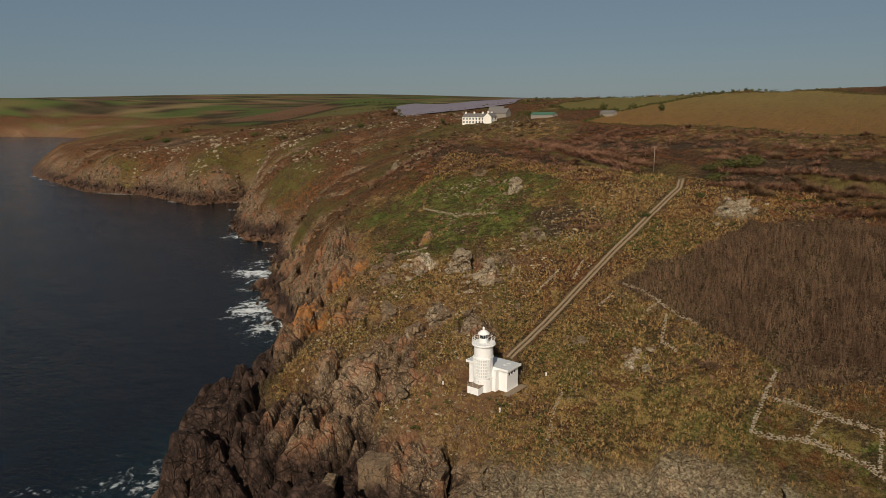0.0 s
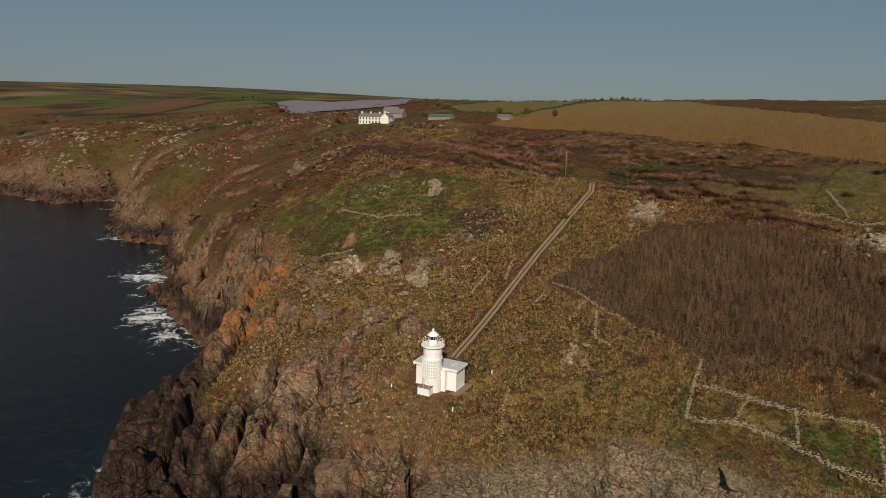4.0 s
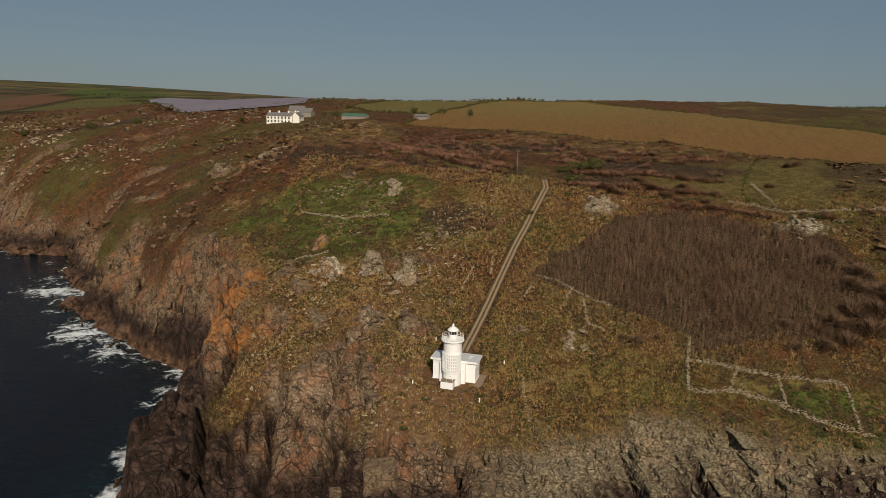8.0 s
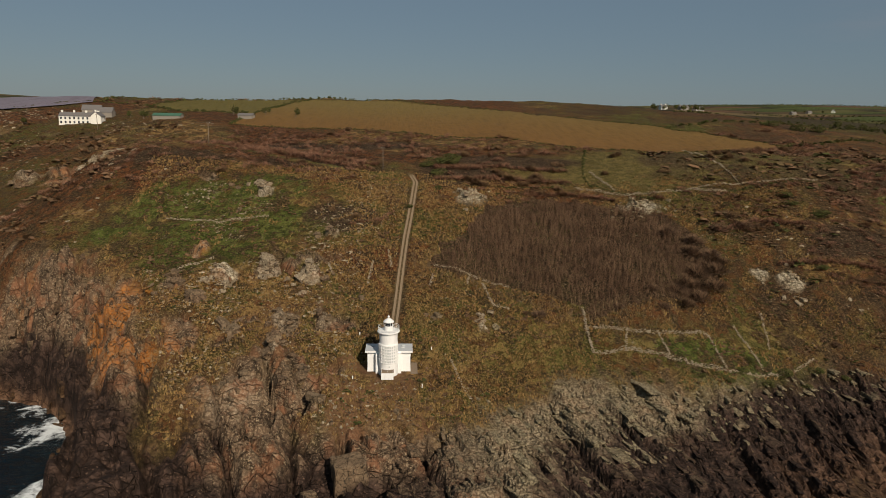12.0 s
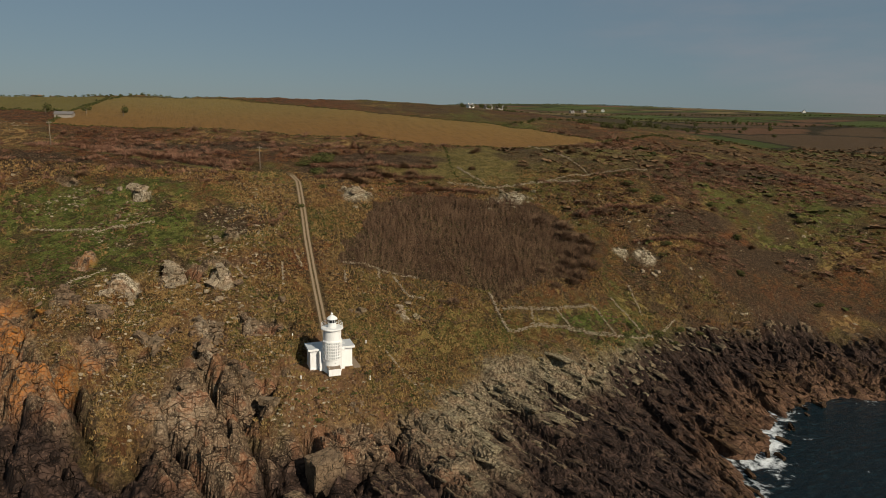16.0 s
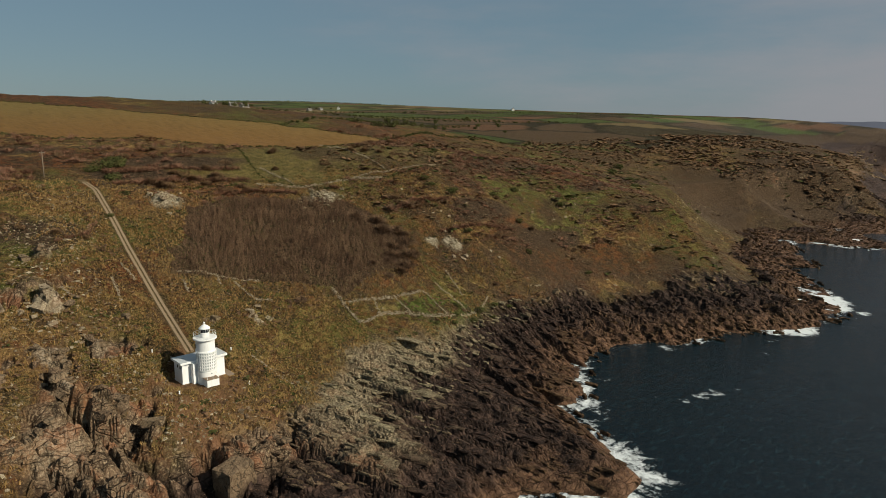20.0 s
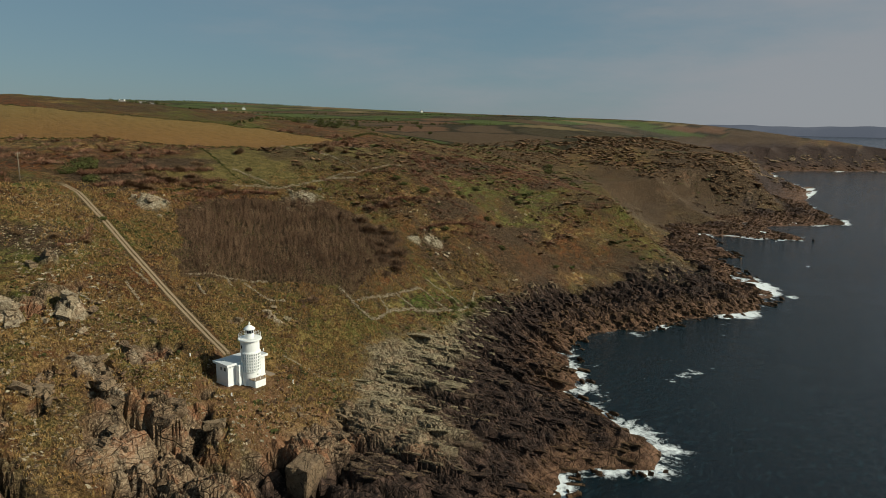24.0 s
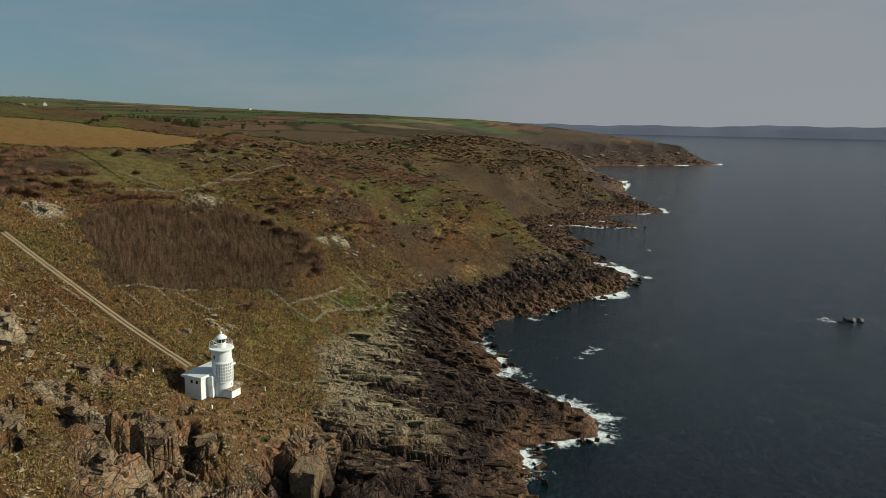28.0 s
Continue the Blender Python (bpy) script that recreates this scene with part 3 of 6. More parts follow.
    for cx, cy, r, height, pale in OUTCROPS:
        m = smooth(1.15, 0.55, np.hypot(x - cx, (y - cy) * 1.15) / r + 0.45 * fbm(x, y, 0.7 * r, 3, 48))
        crag = np.maximum(crag, m)
        pale_crag = np.maximum(pale_crag, m * pale)
        relief = relief * (1 - 0.45 * m) + m * height * (0.72 + 0.28 * np.sign(who - 0.5))
    rock = np.maximum(rock, crag)
    outcrop = outcrop * (1 - crag)
    soft = 0.6 * fbm(x, y, 9, 4, 51) + 0.42 * fbm(x, y, 2.4, 3, 52)
    yard = smooth(3.0, 8.0, np.hypot(x, y - 2))
    road = smooth(1.2, 0.8, polyline_distance(TRACK, x, y))
    far_bumps = fbm(x, y, 60, 3, 71) * 3.0 * smooth(150, 400, np.hypot(x, y))
    fields = [(STUBBLE_FIELD, 1), (FAR_MEADOW, 2)]
    crop = np.zeros((len(x), 4))
    for shape, kind in fields:
        hit = inside(shape, x, y)
        tone = smooth(150, 330, y + 0.4 * x)[:, None]
        colour = {1: (1 - tone) * [0.275, 0.145, 0.050] + tone * [0.260, 0.188, 0.064], 2: np.array([[0.190, 0.155, 0.050]])}[kind]
        crop[hit, :3] = np.broadcast_to(colour, (len(x), 3))[hit]
        crop[hit, 3] = 1
    who3, edge3, _ = cells(x + 25 * fbm(x, y, 200, 2, 81), y * 1.35, 150, 82)
    farland = (np.hypot(x, y - 60) > 420) & ~inside(SHEETED_FIELD, x, y) & (d > 190) & (crop[:, 3] == 0)
    tones = np.array([[0.060, 0.088, 0.022], [0.125, 0.115, 0.040], [0.190, 0.140, 0.066], [0.150, 0.080, 0.045], [0.055, 0.045, 0.024], [0.075, 0.105, 0.028], [0.100, 0.066, 0.038]])
    crop[farland, :3] = tones[(who3[farland] * 6.999).astype(int)]
    crop[farland & (edge3 < 14), :3] = (0.024, 0.024, 0.012)
    crop[farland, 3] = 0.9
    flat = 1 - 0.8 * ((crop[:, 3] > 0.5) | inside(SHEETED_FIELD, x, y))
    z = z + rock * relief * (0.12 + 0.88 * near) * (1 - 0.45 * outcrop * (d > reach + 4)) + (1 - rock) * (soft * yard * (1 - 0.8 * road) + far_bumps * flat)
    z = z - 0.12 * road
    aside = np.hypot(np.maximum(np.abs(x - 0.3) - 6.2, 0), np.maximum(np.abs(y - 1.4) - 5.0, 0))
    z = z + (1.85 - z) * smooth(2.6, 0.2, aside)
    pasture = smooth(1.15, 0.75, np.hypot((x - 108) / 66, (y - 108) / 27) + 0.3 * fbm(x, y, 14, 3, 103))
    heather = np.zeros(x.shape)
    for hx, hy, rx, ry in HEATHER_AND_SHADE:
        heather = np.maximum(heather, smooth(1.2, 0.7, np.hypot((x - hx) / rx, (y - hy) / ry) + 0.5 * fbm(x, y, 0.5 * rx, 3, 104)))
    bank = smooth(2.4, 1.0, polyline_distance(FOOTPATH, x, y) + 0.6 * fbm(x, y, 4, 2, 108))
    eastern = smooth(240, 420, x)
    heather = np.maximum(heather, 0.8 * smooth(-0.35, 0.25, fbm(x, y, 40, 4, 105)) * eastern)
    heather = np.maximum(heather, 0.45 * smooth(0.1, 0.35, fbm(x, y, 16, 4, 107)) * smooth(95, 130, x))
    green = 0.9 * smooth(1.15, 0.7, np.hypot((x + 46) / 34, (y - 60) / 27) + 0.9 * fbm(x, y, 12, 4, 91))
    green = np.maximum(green, 0.95 * smooth(1.1, 0.5, np.hypot((x - 82) / 24, (y - 12) / 8) + 0.4 * fbm(x, y, 6, 3, 92)))
    green = np.maximum(green, 0.42 * smooth(6, 16, x) * smooth(125, 95, x) * smooth(-20, -5, y) * smooth(62, 42, y) * smooth(-0.3, 0.2, fbm(x, y, 10, 3, 106)))
    green = np.maximum(green, 0.5 * smooth(0.1, 0.4, fbm(x, y, 13, 4, 93)) * smooth(170, 60, np.hypot(x, y)))
    green = np.maximum(green, 0.7 * smooth(-0.1, 0.35, fbm(x, y, 45, 4, 94)) * np.maximum(smooth(60, 130, x) * smooth(600, 250, x), 0.8 * smooth(-90, -180, x)))
    green = np.maximum(green, 0.9 * bank)
    heather = heather * (1 - bank)
    bracken = smooth(-0.1, 0.4, fbm(x, y, 30, 4, 95) + 0.25 * smooth(60, 110, y) + 0.35 * smooth(-110, -190, x) - 0.3 * smooth(240, 420, x) - 0.5 * smooth(30, -20, y))
    brown_slope = smooth(42, 66, x) * smooth(330, 200, x) * smooth(-0.2, 0.25, fbm(x, y, 18, 4, 109)) * smooth(0.7, 1.25, np.hypot((x - 84) / 26, (y - 12) / 9))
    bracken = np.maximum(bracken, 0.9 * brown_slope)
    green = green * (1 - 0.5 * brown_slope)
    heather = np.maximum(heather, 0.75 * brown_slope * smooth(-0.25, 0.15, fbm(x, y, 12, 4, 114)) * smooth(62, 95, x))
    # the ground beneath the thicket gets the same dark tone
    heather = np.maximum(heather, 0.85 * in_thicket(x, y))
    lichen = smooth(-40, -50, x) * smooth(-82, -70, x) * smooth(-6, 2, y) * smooth(52, 40, y) * smooth(-12, -2, z) * smooth(-0.25, 0.15, fbm(x, y, 7, 3, 96))
    lichen = np.maximum(lichen, 0.35 * smooth(0.12, 0.4, fbm(x, y, 9, 3, 110)) * smooth(-26, -40, x) * smooth(-3, 2, z))
    # dark rock zone; its rise in the west and on the headland paints shade
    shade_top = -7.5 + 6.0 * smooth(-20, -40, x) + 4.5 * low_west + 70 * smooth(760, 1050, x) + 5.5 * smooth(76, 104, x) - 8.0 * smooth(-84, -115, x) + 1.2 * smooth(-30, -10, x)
    dark_rock_shade = smooth(shade_top + 2.5, shade_top - 2.5, z + 4.0 * fbm(x, y, 12, 3, 97)) * smooth(2400, 1800, np.abs(x))
    tide = smooth(5.0 + 3.5 * smooth(50, 80, x), 1.0, z - SEA + 2.5 * fbm(x, y, 6, 3, 98))
    pathway = 0.35 * smooth(1.6, 0.6, polyline_distance(FOOTPATH, x, y) + 0.5 * fbm(x, y, 3, 2, 99))
    bare = np.maximum(pathway, 0.85 * smooth(0.05, 0.4, fbm(x, y, 8, 3, 101)) * smooth(34, 12, np.hypot(x + 14, (y + 3) * 0.9)))
    fi = grid_faces(len(gx), len(gy))
    me = mesh_of("ground", np.stack([x, y, z], 1), fi, GROUND_MAT, ~(rock[fi].mean(1) > 0.5))
    colour_layer(me, "zone", np.stack([rock, green, bracken, pale_crag], 1))
    colour_layer(me, "zone2", np.stack([lichen, dark_rock_shade, bare, tide], 1))
    colour_layer(me, "crop", crop)
    colour_layer(me, "wheel", np.stack([road, heather, pasture, np.ones_like(x)], 1))
    tagged(new("ground", me), "brown grassy headland with jointed grey rock down to the sea", "ground", kind="structure")
    return gx, gy, z.reshape(len(gy), len(gx)), rock.reshape(len(gy), len(gx))


GX, GY, GZ, GROCK = build_ground()


def on_ground(px, py):
    """Height of the finished ground."""
    i = min(max(int(np.searchsorted(GX, px)) - 1, 0), len(GX) - 2)
    j = min(max(int(np.searchsorted(GY, py)) - 1, 0), len(GY) - 2)
    u, v = (px - GX[i]) / (GX[i + 1] - GX[i]), (py - GY[j]) / (GY[j + 1] - GY[j])
    return float((GZ[j, i] * (1 - u) + GZ[j, i + 1] * u) * (1 - v) + (GZ[j + 1, i] * (1 - u) + GZ[j + 1, i + 1] * u) * v)


# ==== sea
# patches of surf: x, y, spread, strength
SURF = ([(-122, 40, 12.94, 0.73), (-139, 46, 11.5, 0.73), (-106, 34, 10.06, 0.73), (-210, 100, 12.94, 0.67), (-185, 90, 11.5, 0.67), (-84, 20, 7.19, 0.66), (-68, -13, 7.19, 0.62), (-284, 148, 14.37, 0.62), (-319, 170, 12.94, 0.62), (-202, 88, 11.5, 0.64), (-228, 62, 8.62, 0.44), (-140, -28, 20.12, 0.38), (-72, -52, 11.5, 0.58), (-58, -40, 7.5, 0.57), (111, -24, 5, 0.62), (99, -31, 5, 0.59), (90, -37, 4.5, 0.62), (100, -40, 4, 0.68), (110, -44, 3.5, 0.52), (118, -49, 4, 0.39), (68, -60, 4.5, 0.46), (51, -55, 4, 0.4)] + [(33, -57, 5, 0.55), (10, -64, 6, 0.5), (195, -34, 7, 0.52), (222, -53, 6, 0.57), (243, -55, 5, 0.57), (165, -50, 9, 0.35), (250, -64, 5, 0.37), (337, -50, 3.5, 0.62), (428, -12, 9, 0.52), (450, -36, 7, 0.52), (206, -134, 4.5, 0.68), (575, -42, 9, 0.49), (145, -16, 5, 0.49), (1600, -98, 20, 0.49), (1450, 80, 25, 0.37), (-560, 215, 20.12, 0.58), (-700, 212, 20.12, 0.55), (88, -41, 2.6, 0.66), (93, -39, 2.6, 0.66), (98, -39, 2.6, 0.66), (102, -41, 2.6, 0.66), (106, -44, 2.6, 0.66)] + [(109, -48, 2.6, 0.66), (115, -50, 2.6, 0.66), (121, -52, 2.6, 0.66), (-133, 42, 8.05, 0.71), (-119, 41, 8.05, 0.71), (-106, 38, 8.05, 0.71), (-99, 34, 8.05, 0.71), (-92, 30, 8.05, 0.71), (-81, 21, 8.05, 0.71), (73, -53, 3.5, 0.46), (69, -60, 3.5, 0.46), (67, -64, 3.5, 0.46), (92, -35, 3.5, 0.62), (100, -27, 3.5, 0.62), (-211, 95, 10.35, 0.65), (-196, 90, 10.35, 0.65), (-180, 86, 10.35, 0.65), (-70, -12, 4.02, 0.67), (-66, -15, 4.02, 0.67), (-70, -7, 4.02, 0.67), (-165, 80, 8, 0.62), (-172, 66, 6, 0.6)] + [(-240, 128, 8, 0.6), (-262, 132, 8, 0.6), (-150, 56, 6, 0.6), (-100, 22, 7, 0.55), (-118, 30, 8, 0.58), (-84, 12, 6, 0.6), (127, -53, 3, 0.64), (134, -56, 3, 0.64), (142, -57, 3, 0.64), (150, -54, 3, 0.64), (112, -38, 3, 0.64), (118, -40, 3, 0.64), (125, -38, 3, 0.64), (131, -44, 3, 0.64), (164, -52, 3, 0.64), (172, -51, 3, 0.64), (180, -52, 3, 0.64), (188, -46, 3, 0.64), (104, -25, 4, 0.62), (112, -21, 4, 0.62), (120, -16, 4, 0.62), (152, -24, 4, 0.62)] + [(232, -60, 4, 0.62), (255, -58, 4, 0.62)])


def build_sea():
    gx = stretched(-230, 270, 2.4, -4700, 4700, 1.08)
    gy = stretched(-150, 120, 2.4, -4700, 1600, 1.08)
    x, y = [a.ravel() for a in np.meshgrid(gx, gy)]
    d = -inland(x, y)
    far = np.hypot(x, y)
    z = SEA + 49 * np.clip((far - 1300) / 3300, 0, None) ** 2 + 0.18 * fbm(x, y, 14, 3, 5) * smooth(900, 200, far)
    gusts = fbm(x, y, 26, 3, 6)
    patch = fbm(x, y, 34, 3, 7)
    foam = (0.25 + 0.08 * smooth(70, 90, x) + 0.31 * smooth(-0.2, 0.4, patch)) * smooth(7 + 8 * smooth(0.0, 0.6, patch), 1, d) + 0.27 * smooth(46, 6, d) * smooth(0.05, 0.55, gusts)
    for sx, sy, r, power in SURF:
        foam = np.maximum(foam, power * np.exp(-((x - sx) ** 2 + (y - sy) ** 2) / (2 * r * r)) * (0.75 + 0.6 * gusts))
    # shallows by the shore; across the eastern sea it paints the sky's reflection
    shoal_sheen = np.maximum(0.8 * smooth(26, 2, d), 0.85 * smooth(-10, 110, x))
    me = mesh_of("sea", np.stack([x, y, z], 1), grid_faces(len(gx), len(gy)), SEA_MAT, True)
    colour_layer(me, "surf", np.stack([foam, shoal_sheen, 0 * x, np.ones_like(x)], 1))
    tagged(new("sea", me), "dark blue sea with white surf along the rocks", "water", kind="structure")


build_sea()


# ==== lighthouse
def box(bm, x0, x1, y0, y1, z0, z1, bevel=0.0):
    m = Matrix.LocRotScale(((x0 + x1) / 2, (y0 + y1) / 2, (z0 + z1) / 2), None, (x1 - x0, y1 - y0, z1 - z0))
    made = bmesh.ops.create_cube(bm, size=1, matrix=m)
    if bevel:
        edges = list({e for v in made["verts"] for e in v.link_edges})
        bmesh.ops.bevel(bm, geom=edges, offset=bevel, segments=2, affect="EDGES", profile=0.6)
    return bm


def turned(bm, profile, segments=48, cx=0.0, cy=0.0):
    """A body of revolution from (radius, height) pairs."""
    rings = []
    for r, z in profile:
        rings.append([bm.verts.new((cx + r * math.cos(2 * math.pi * k / segments), cy + r * math.sin(2 * math.pi * k / segments), z)) for k in range(segments)] if r > 1e-4 else [bm.verts.new((cx, cy, z))])
    for a, b in zip(rings[:-1], rings[1:]):
        for k in range(segments):
            n = (k + 1) % segments
            if len(a) == 1 and len(b) > 1:
                bm.faces.new((a[0], b[n], b[k]))
            elif len(b) == 1 and len(a) > 1:
                bm.faces.new((a[k], a[n], b[0]))
            elif len(a) > 1:
                bm.faces.new((a[k], a[n], b[n], b[k]))
    return bm


def arc_band(bm, r0, r1, z0, z1, a0, a1, steps):
    """A curved bar between two radii, heights and bearings (degrees clockwise from +y)."""
    rows = []
    for k in range(steps + 1):
        a = radians(a0 + (a1 - a0) * k / steps)
        rows.append([bm.verts.new((r * math.sin(a), r * math.cos(a), z)) for r, z in ((r0, z0), (r1, z0), (r1, z1), (r0, z1))])
    for a, b in zip(rows[:-1], rows[1:]):
        for k in range(4):
            bm.faces.new((a[k], b[k], b[(k + 1) % 4], a[(k + 1) % 4]))
    bm.faces.new(rows[0])
    bm.faces.new(rows[-1][::-1])
    return bm


def rod(bm, a, b, r, sides=6, r2=None):
    a, b = Vector(a), Vector(b)
    m = Matrix.Translation((a + b) / 2) @ (b - a).to_track_quat("Z", "Y").to_matrix().to_4x4()
    bmesh.ops.create_cone(bm, cap_ends=True, segments=sides, radius1=r, radius2=r if r2 is None else r2, depth=(b - a).length, matrix=m)
    return bm


def ring(bm, radius, z, r, segments=40):
    bmesh_verts = []
    for k in range(segments):
        a = 2 * math.pi * k / segments
        bmesh_verts.append([bm.verts.new(((radius + r * math.cos(q)) * math.cos(a), (radius + r * math.cos(q)) * math.sin(a), z + r * math.sin(q))) for q in (0, 1.57, 3.14, 4.71)])
    for k in range(segments):
        a, b = bmesh_verts[k], bmesh_verts[(k + 1) % segments]
        for q in range(4):
            bm.faces.new((a[q], b[q], b[(q + 1) % 4], a[(q + 1) % 4]))
    return bm


GLASS_DARK = Nodes("lantern_glass").end((0.02, 0.025, 0.03), 0.08, spec=0.6)
WINDOW_DARK = Nodes("window_glass").end((0.025, 0.03, 0.035), 0.12, spec=0.5)
LENS_MAT = Nodes("lens_glass").end((0.55, 0.6, 0.55), 0.1, spec=0.8)
LOUVRE = paint("pale_grey_louvre", (0.52, 0.54, 0.53), 0.6, 0.2)
CONCRETE = paint("stained_concrete", (0.23, 0.17, 0.115), 0.9, 0.5, (0.12, 0.085, 0.05))


def window(parent, x, y, z, w, h, turn, depth=0.10):
    """A small window, its frame proud of the wall and its pane set back in it."""
    m = pose(x, y, z, 0, 0, turn)
    frame_bm = bmesh.new()
    for x0, x1, z0, z1 in ((-w / 2 - 0.06, -w / 2, -h / 2 - 0.06, h / 2 + 0.06), (w / 2, w / 2 + 0.06, -h / 2 - 0.06, h / 2 + 0.06), (-w / 2, w / 2, -h / 2 - 0.06, -h / 2), (-w / 2, w / 2, h / 2, h / 2 + 0.06)):
        box(frame_bm, x0, x1, -0.06, 0.03, z0, z1)
    bmesh.ops.transform(frame_bm, matrix=m, verts=frame_bm.verts)
    win = part("window", frame_bm, WHITE, parent, "white window frame")
    pane_bm = box(bmesh.new(), -w / 2, w / 2, -0.012, 0.012, -h / 2, h / 2)
    bmesh.ops.transform(pane_bm, matrix=m, verts=pane_bm.verts)
    part("pane", pane_bm, WINDOW_DARK, win, "dark window pane")


def build_lighthouse():
    house = thing("lighthouse", "white-painted round lighthouse tower with flat-roofed base building", "lighthouse")
    tower = part("tower", turned(bmesh.new(), [(2.22, -1.5), (2.22, 4.45), (2.15, 4.5), (2.15, 11.25)], 64), WHITE, house)
    for z, h in ((4.55, 0.2), (8.78, 0.14)):
        part("moulding", turned(bmesh.new(), [(2.14, z), (2.28, z + 0.02), (2.28, z + h), (2.14, z + h + 0.03)], 64), WHITE, tower)
    # lattice of sound openings, twelve columns and six rows
    a0, a1, z0, z1 = 113.0, 264.0, 4.86, 8.70
    lattice = part("lattice", arc_band(bmesh.new(), 2.10, 2.19, z0, z1, a0, a1, 36), LOUVRE, tower, "pale grey louvred panel of the fog signal")
    for k in range(13):
        a = a0 + (a1 - a0) * k / 12
        part("vertical_rib", arc_band(bmesh.new(), 2.16, 2.44, z0, z1, a - 2.4, a + 2.4, 2), WHITE, lattice)
    for k in range(7):
        z = z0 + (z1 - z0) * k / 6
        part("horizontal_rib", arc_band(bmesh.new(), 2.16, 2.42, z - 0.09, z + 0.09, a0 - 2.2, a1 + 2.2, 30), WHITE, lattice)
    wedge = arc_band(bmesh.new(), 2.17, 2.23, z0 + 0.13, z0 + 0.51, a0 + 3.6, a0 + 9.0, 2)
    first = part("louvre", wedge, LOUVRE, lattice, "grey louvre plate")
    for c in range(12):
        for r in range(6):
            if c or r:
                ob = new("louvre", first.data)
                ob.parent = lattice
                ob.matrix_basis = pose(0, 0, r * (z1 - z0) / 6, 0, 0, -c * (a1 - a0) / 12)
    # gallery with its rail
    gallery = part("gallery", turned(bmesh.new(), [(2.14, 11.12), (2.56, 11.3), (2.68, 11.36), (2.68, 11.56), (2.62, 11.62), (0.9, 11.64)], 56), WHITE, house)
    for k in range(18):
        a = 2 * math.pi * k / 18
        part("rail_post", rod(bmesh.new(), (2.52 * math.cos(a), 2.52 * math.sin(a), 11.55), (2.52 * math.cos(a), 2.52 * math.sin(a), 12.62), 0.03), WHITE, gallery)
    for z in (11.95, 12.28, 12.62):
        part("rail", ring(bmesh.new(), 2.52, z, 0.028), WHITE, gallery)
    # lantern
    lantern = part("lantern", turned(bmesh.new(), [(1.02, 11.6), (1.02, 12.55), (1.08, 12.58), (1.08, 12.68), (0.0, 12.7)], 40), WHITE, house)
    part("glazing", turned(bmesh.new(), [(0.93, 12.66), (0.93, 13.5)], 40), GLASS_DARK, lantern, "dark lantern glazing", True)
    part("lens", turned(bmesh.new(), [(0.2, 12.7), (0.42, 12.9), (0.45, 13.1), (0.42, 13.3), (0.2, 13.45)], 20), LENS_MAT, lantern, "glass lantern lens", True)
    for k in range(10):
        a = 2 * math.pi * (k + 0.3) / 10
        part("glazing_bar", rod(bmesh.new(), (0.95 * math.cos(a), 0.95 * math.sin(a), 12.64), (0.95 * math.cos(a), 0.95 * math.sin(a), 13.52), 0.035), WHITE, lantern)
    cap = part("lantern_roof", turned(bmesh.new(), [(0.9, 13.47), (1.28, 13.46), (1.32, 13.54), (1.22, 13.68), (0.85, 13.98), (0.42, 14.22), (0.2, 14.34), (0, 14.36)], 40), WHITE, house, smooth_shade=True)
    part("finial", turned(bmesh.new(), [(0.17, 14.3), (0.17, 14.42), (0.27, 14.52), (0.29, 14.62), (0.2, 14.78), (0.05, 14.86), (0.03, 15.05), (0, 15.06)], 20), WHITE, cap, smooth_shade=True)
    for ob in (tower, gallery, lantern, cap):
        ob.scale = (0.89, 0.89, 1)
    # base building
    base = part("base_building", box(bmesh.new(), -4.55, 4.7, 1.45, 5.5, -1.0, 6.25, 0.03), WHITE, house)
    part("link_block", box(bmesh.new(), -2.75, 2.75, 0.2, 1.5, -1.0, 6.25, 0.03), WHITE, base)
    roof = part("roof", box(bmesh.new(), -4.98, 5.12, 0.98, 5.95, 6.25, 6.62, 0.04), ROOF_GREY, house, "pale grey flat roof slab")
    part("fascia", box(bmesh.new(), -5.02, 5.16, 0.93, 0.978, 6.2, 6.66), WHITE, roof)
    for sx in (-5.02, 5.12):
        part("fascia", box(bmesh.new(), sx, sx + 0.045, 0.98, 5.95, 6.2, 6.66), WHITE, roof)
    for px, py in ((3.1, 3.2), (3.2, 4.4), (-3.4, 4.2)):
        part("roof_light", box(bmesh.new(), px - 0.35, px + 0.35, py - 0.3, py + 0.3, 6.6, 6.82, 0.05), LOUVRE, roof, "grey roof ventilator")
    for wy in (2.4, 3.7):
        window(base, -4.56, wy, 5.35, 0.55, 0.7, 90)
    for wy in (2.1, 3.1, 4.1):
        window(base, 4.71, wy, 5.45, 0.6, 0.55, 90)
    window(tower, -2.16, 0.2, 10.0, 0.4, 0.75, 93)
    part("plinth", box(bmesh.new(), -4.62, 4.77, 1.38, 5.57, -1.0, 2.15, 0.02), WHITE, base)
    # low block with a flat top at the foot
    front = part("front_block", box(bmesh.new(), -1.5, 1.12, -3.45, -1.3, -1.0, 3.34, 0.03), WHITE, house)
    part("coping", box(bmesh.new(), -1.56, 1.18, -3.51, -1.3, 3.34, 3.46, 0.02), CONCRETE, front, "stained flat top")
    for px in (-1.4, -0.2, 1.02):
        part("rail_post", rod(bmesh.new(), (px, -3.38, 3.44), (px, -3.38, 4.3), 0.025), WHITE, front)
    part("rail", rod(bmesh.new(), (-1.4, -3.38, 4.3), (1.02, -3.38, 4.3), 0.025), WHITE, front)
    part("rail", rod(bmesh.new(), (1.02, -3.38, 4.3), (1.02, -1.9, 4.3), 0.025), WHITE, front)
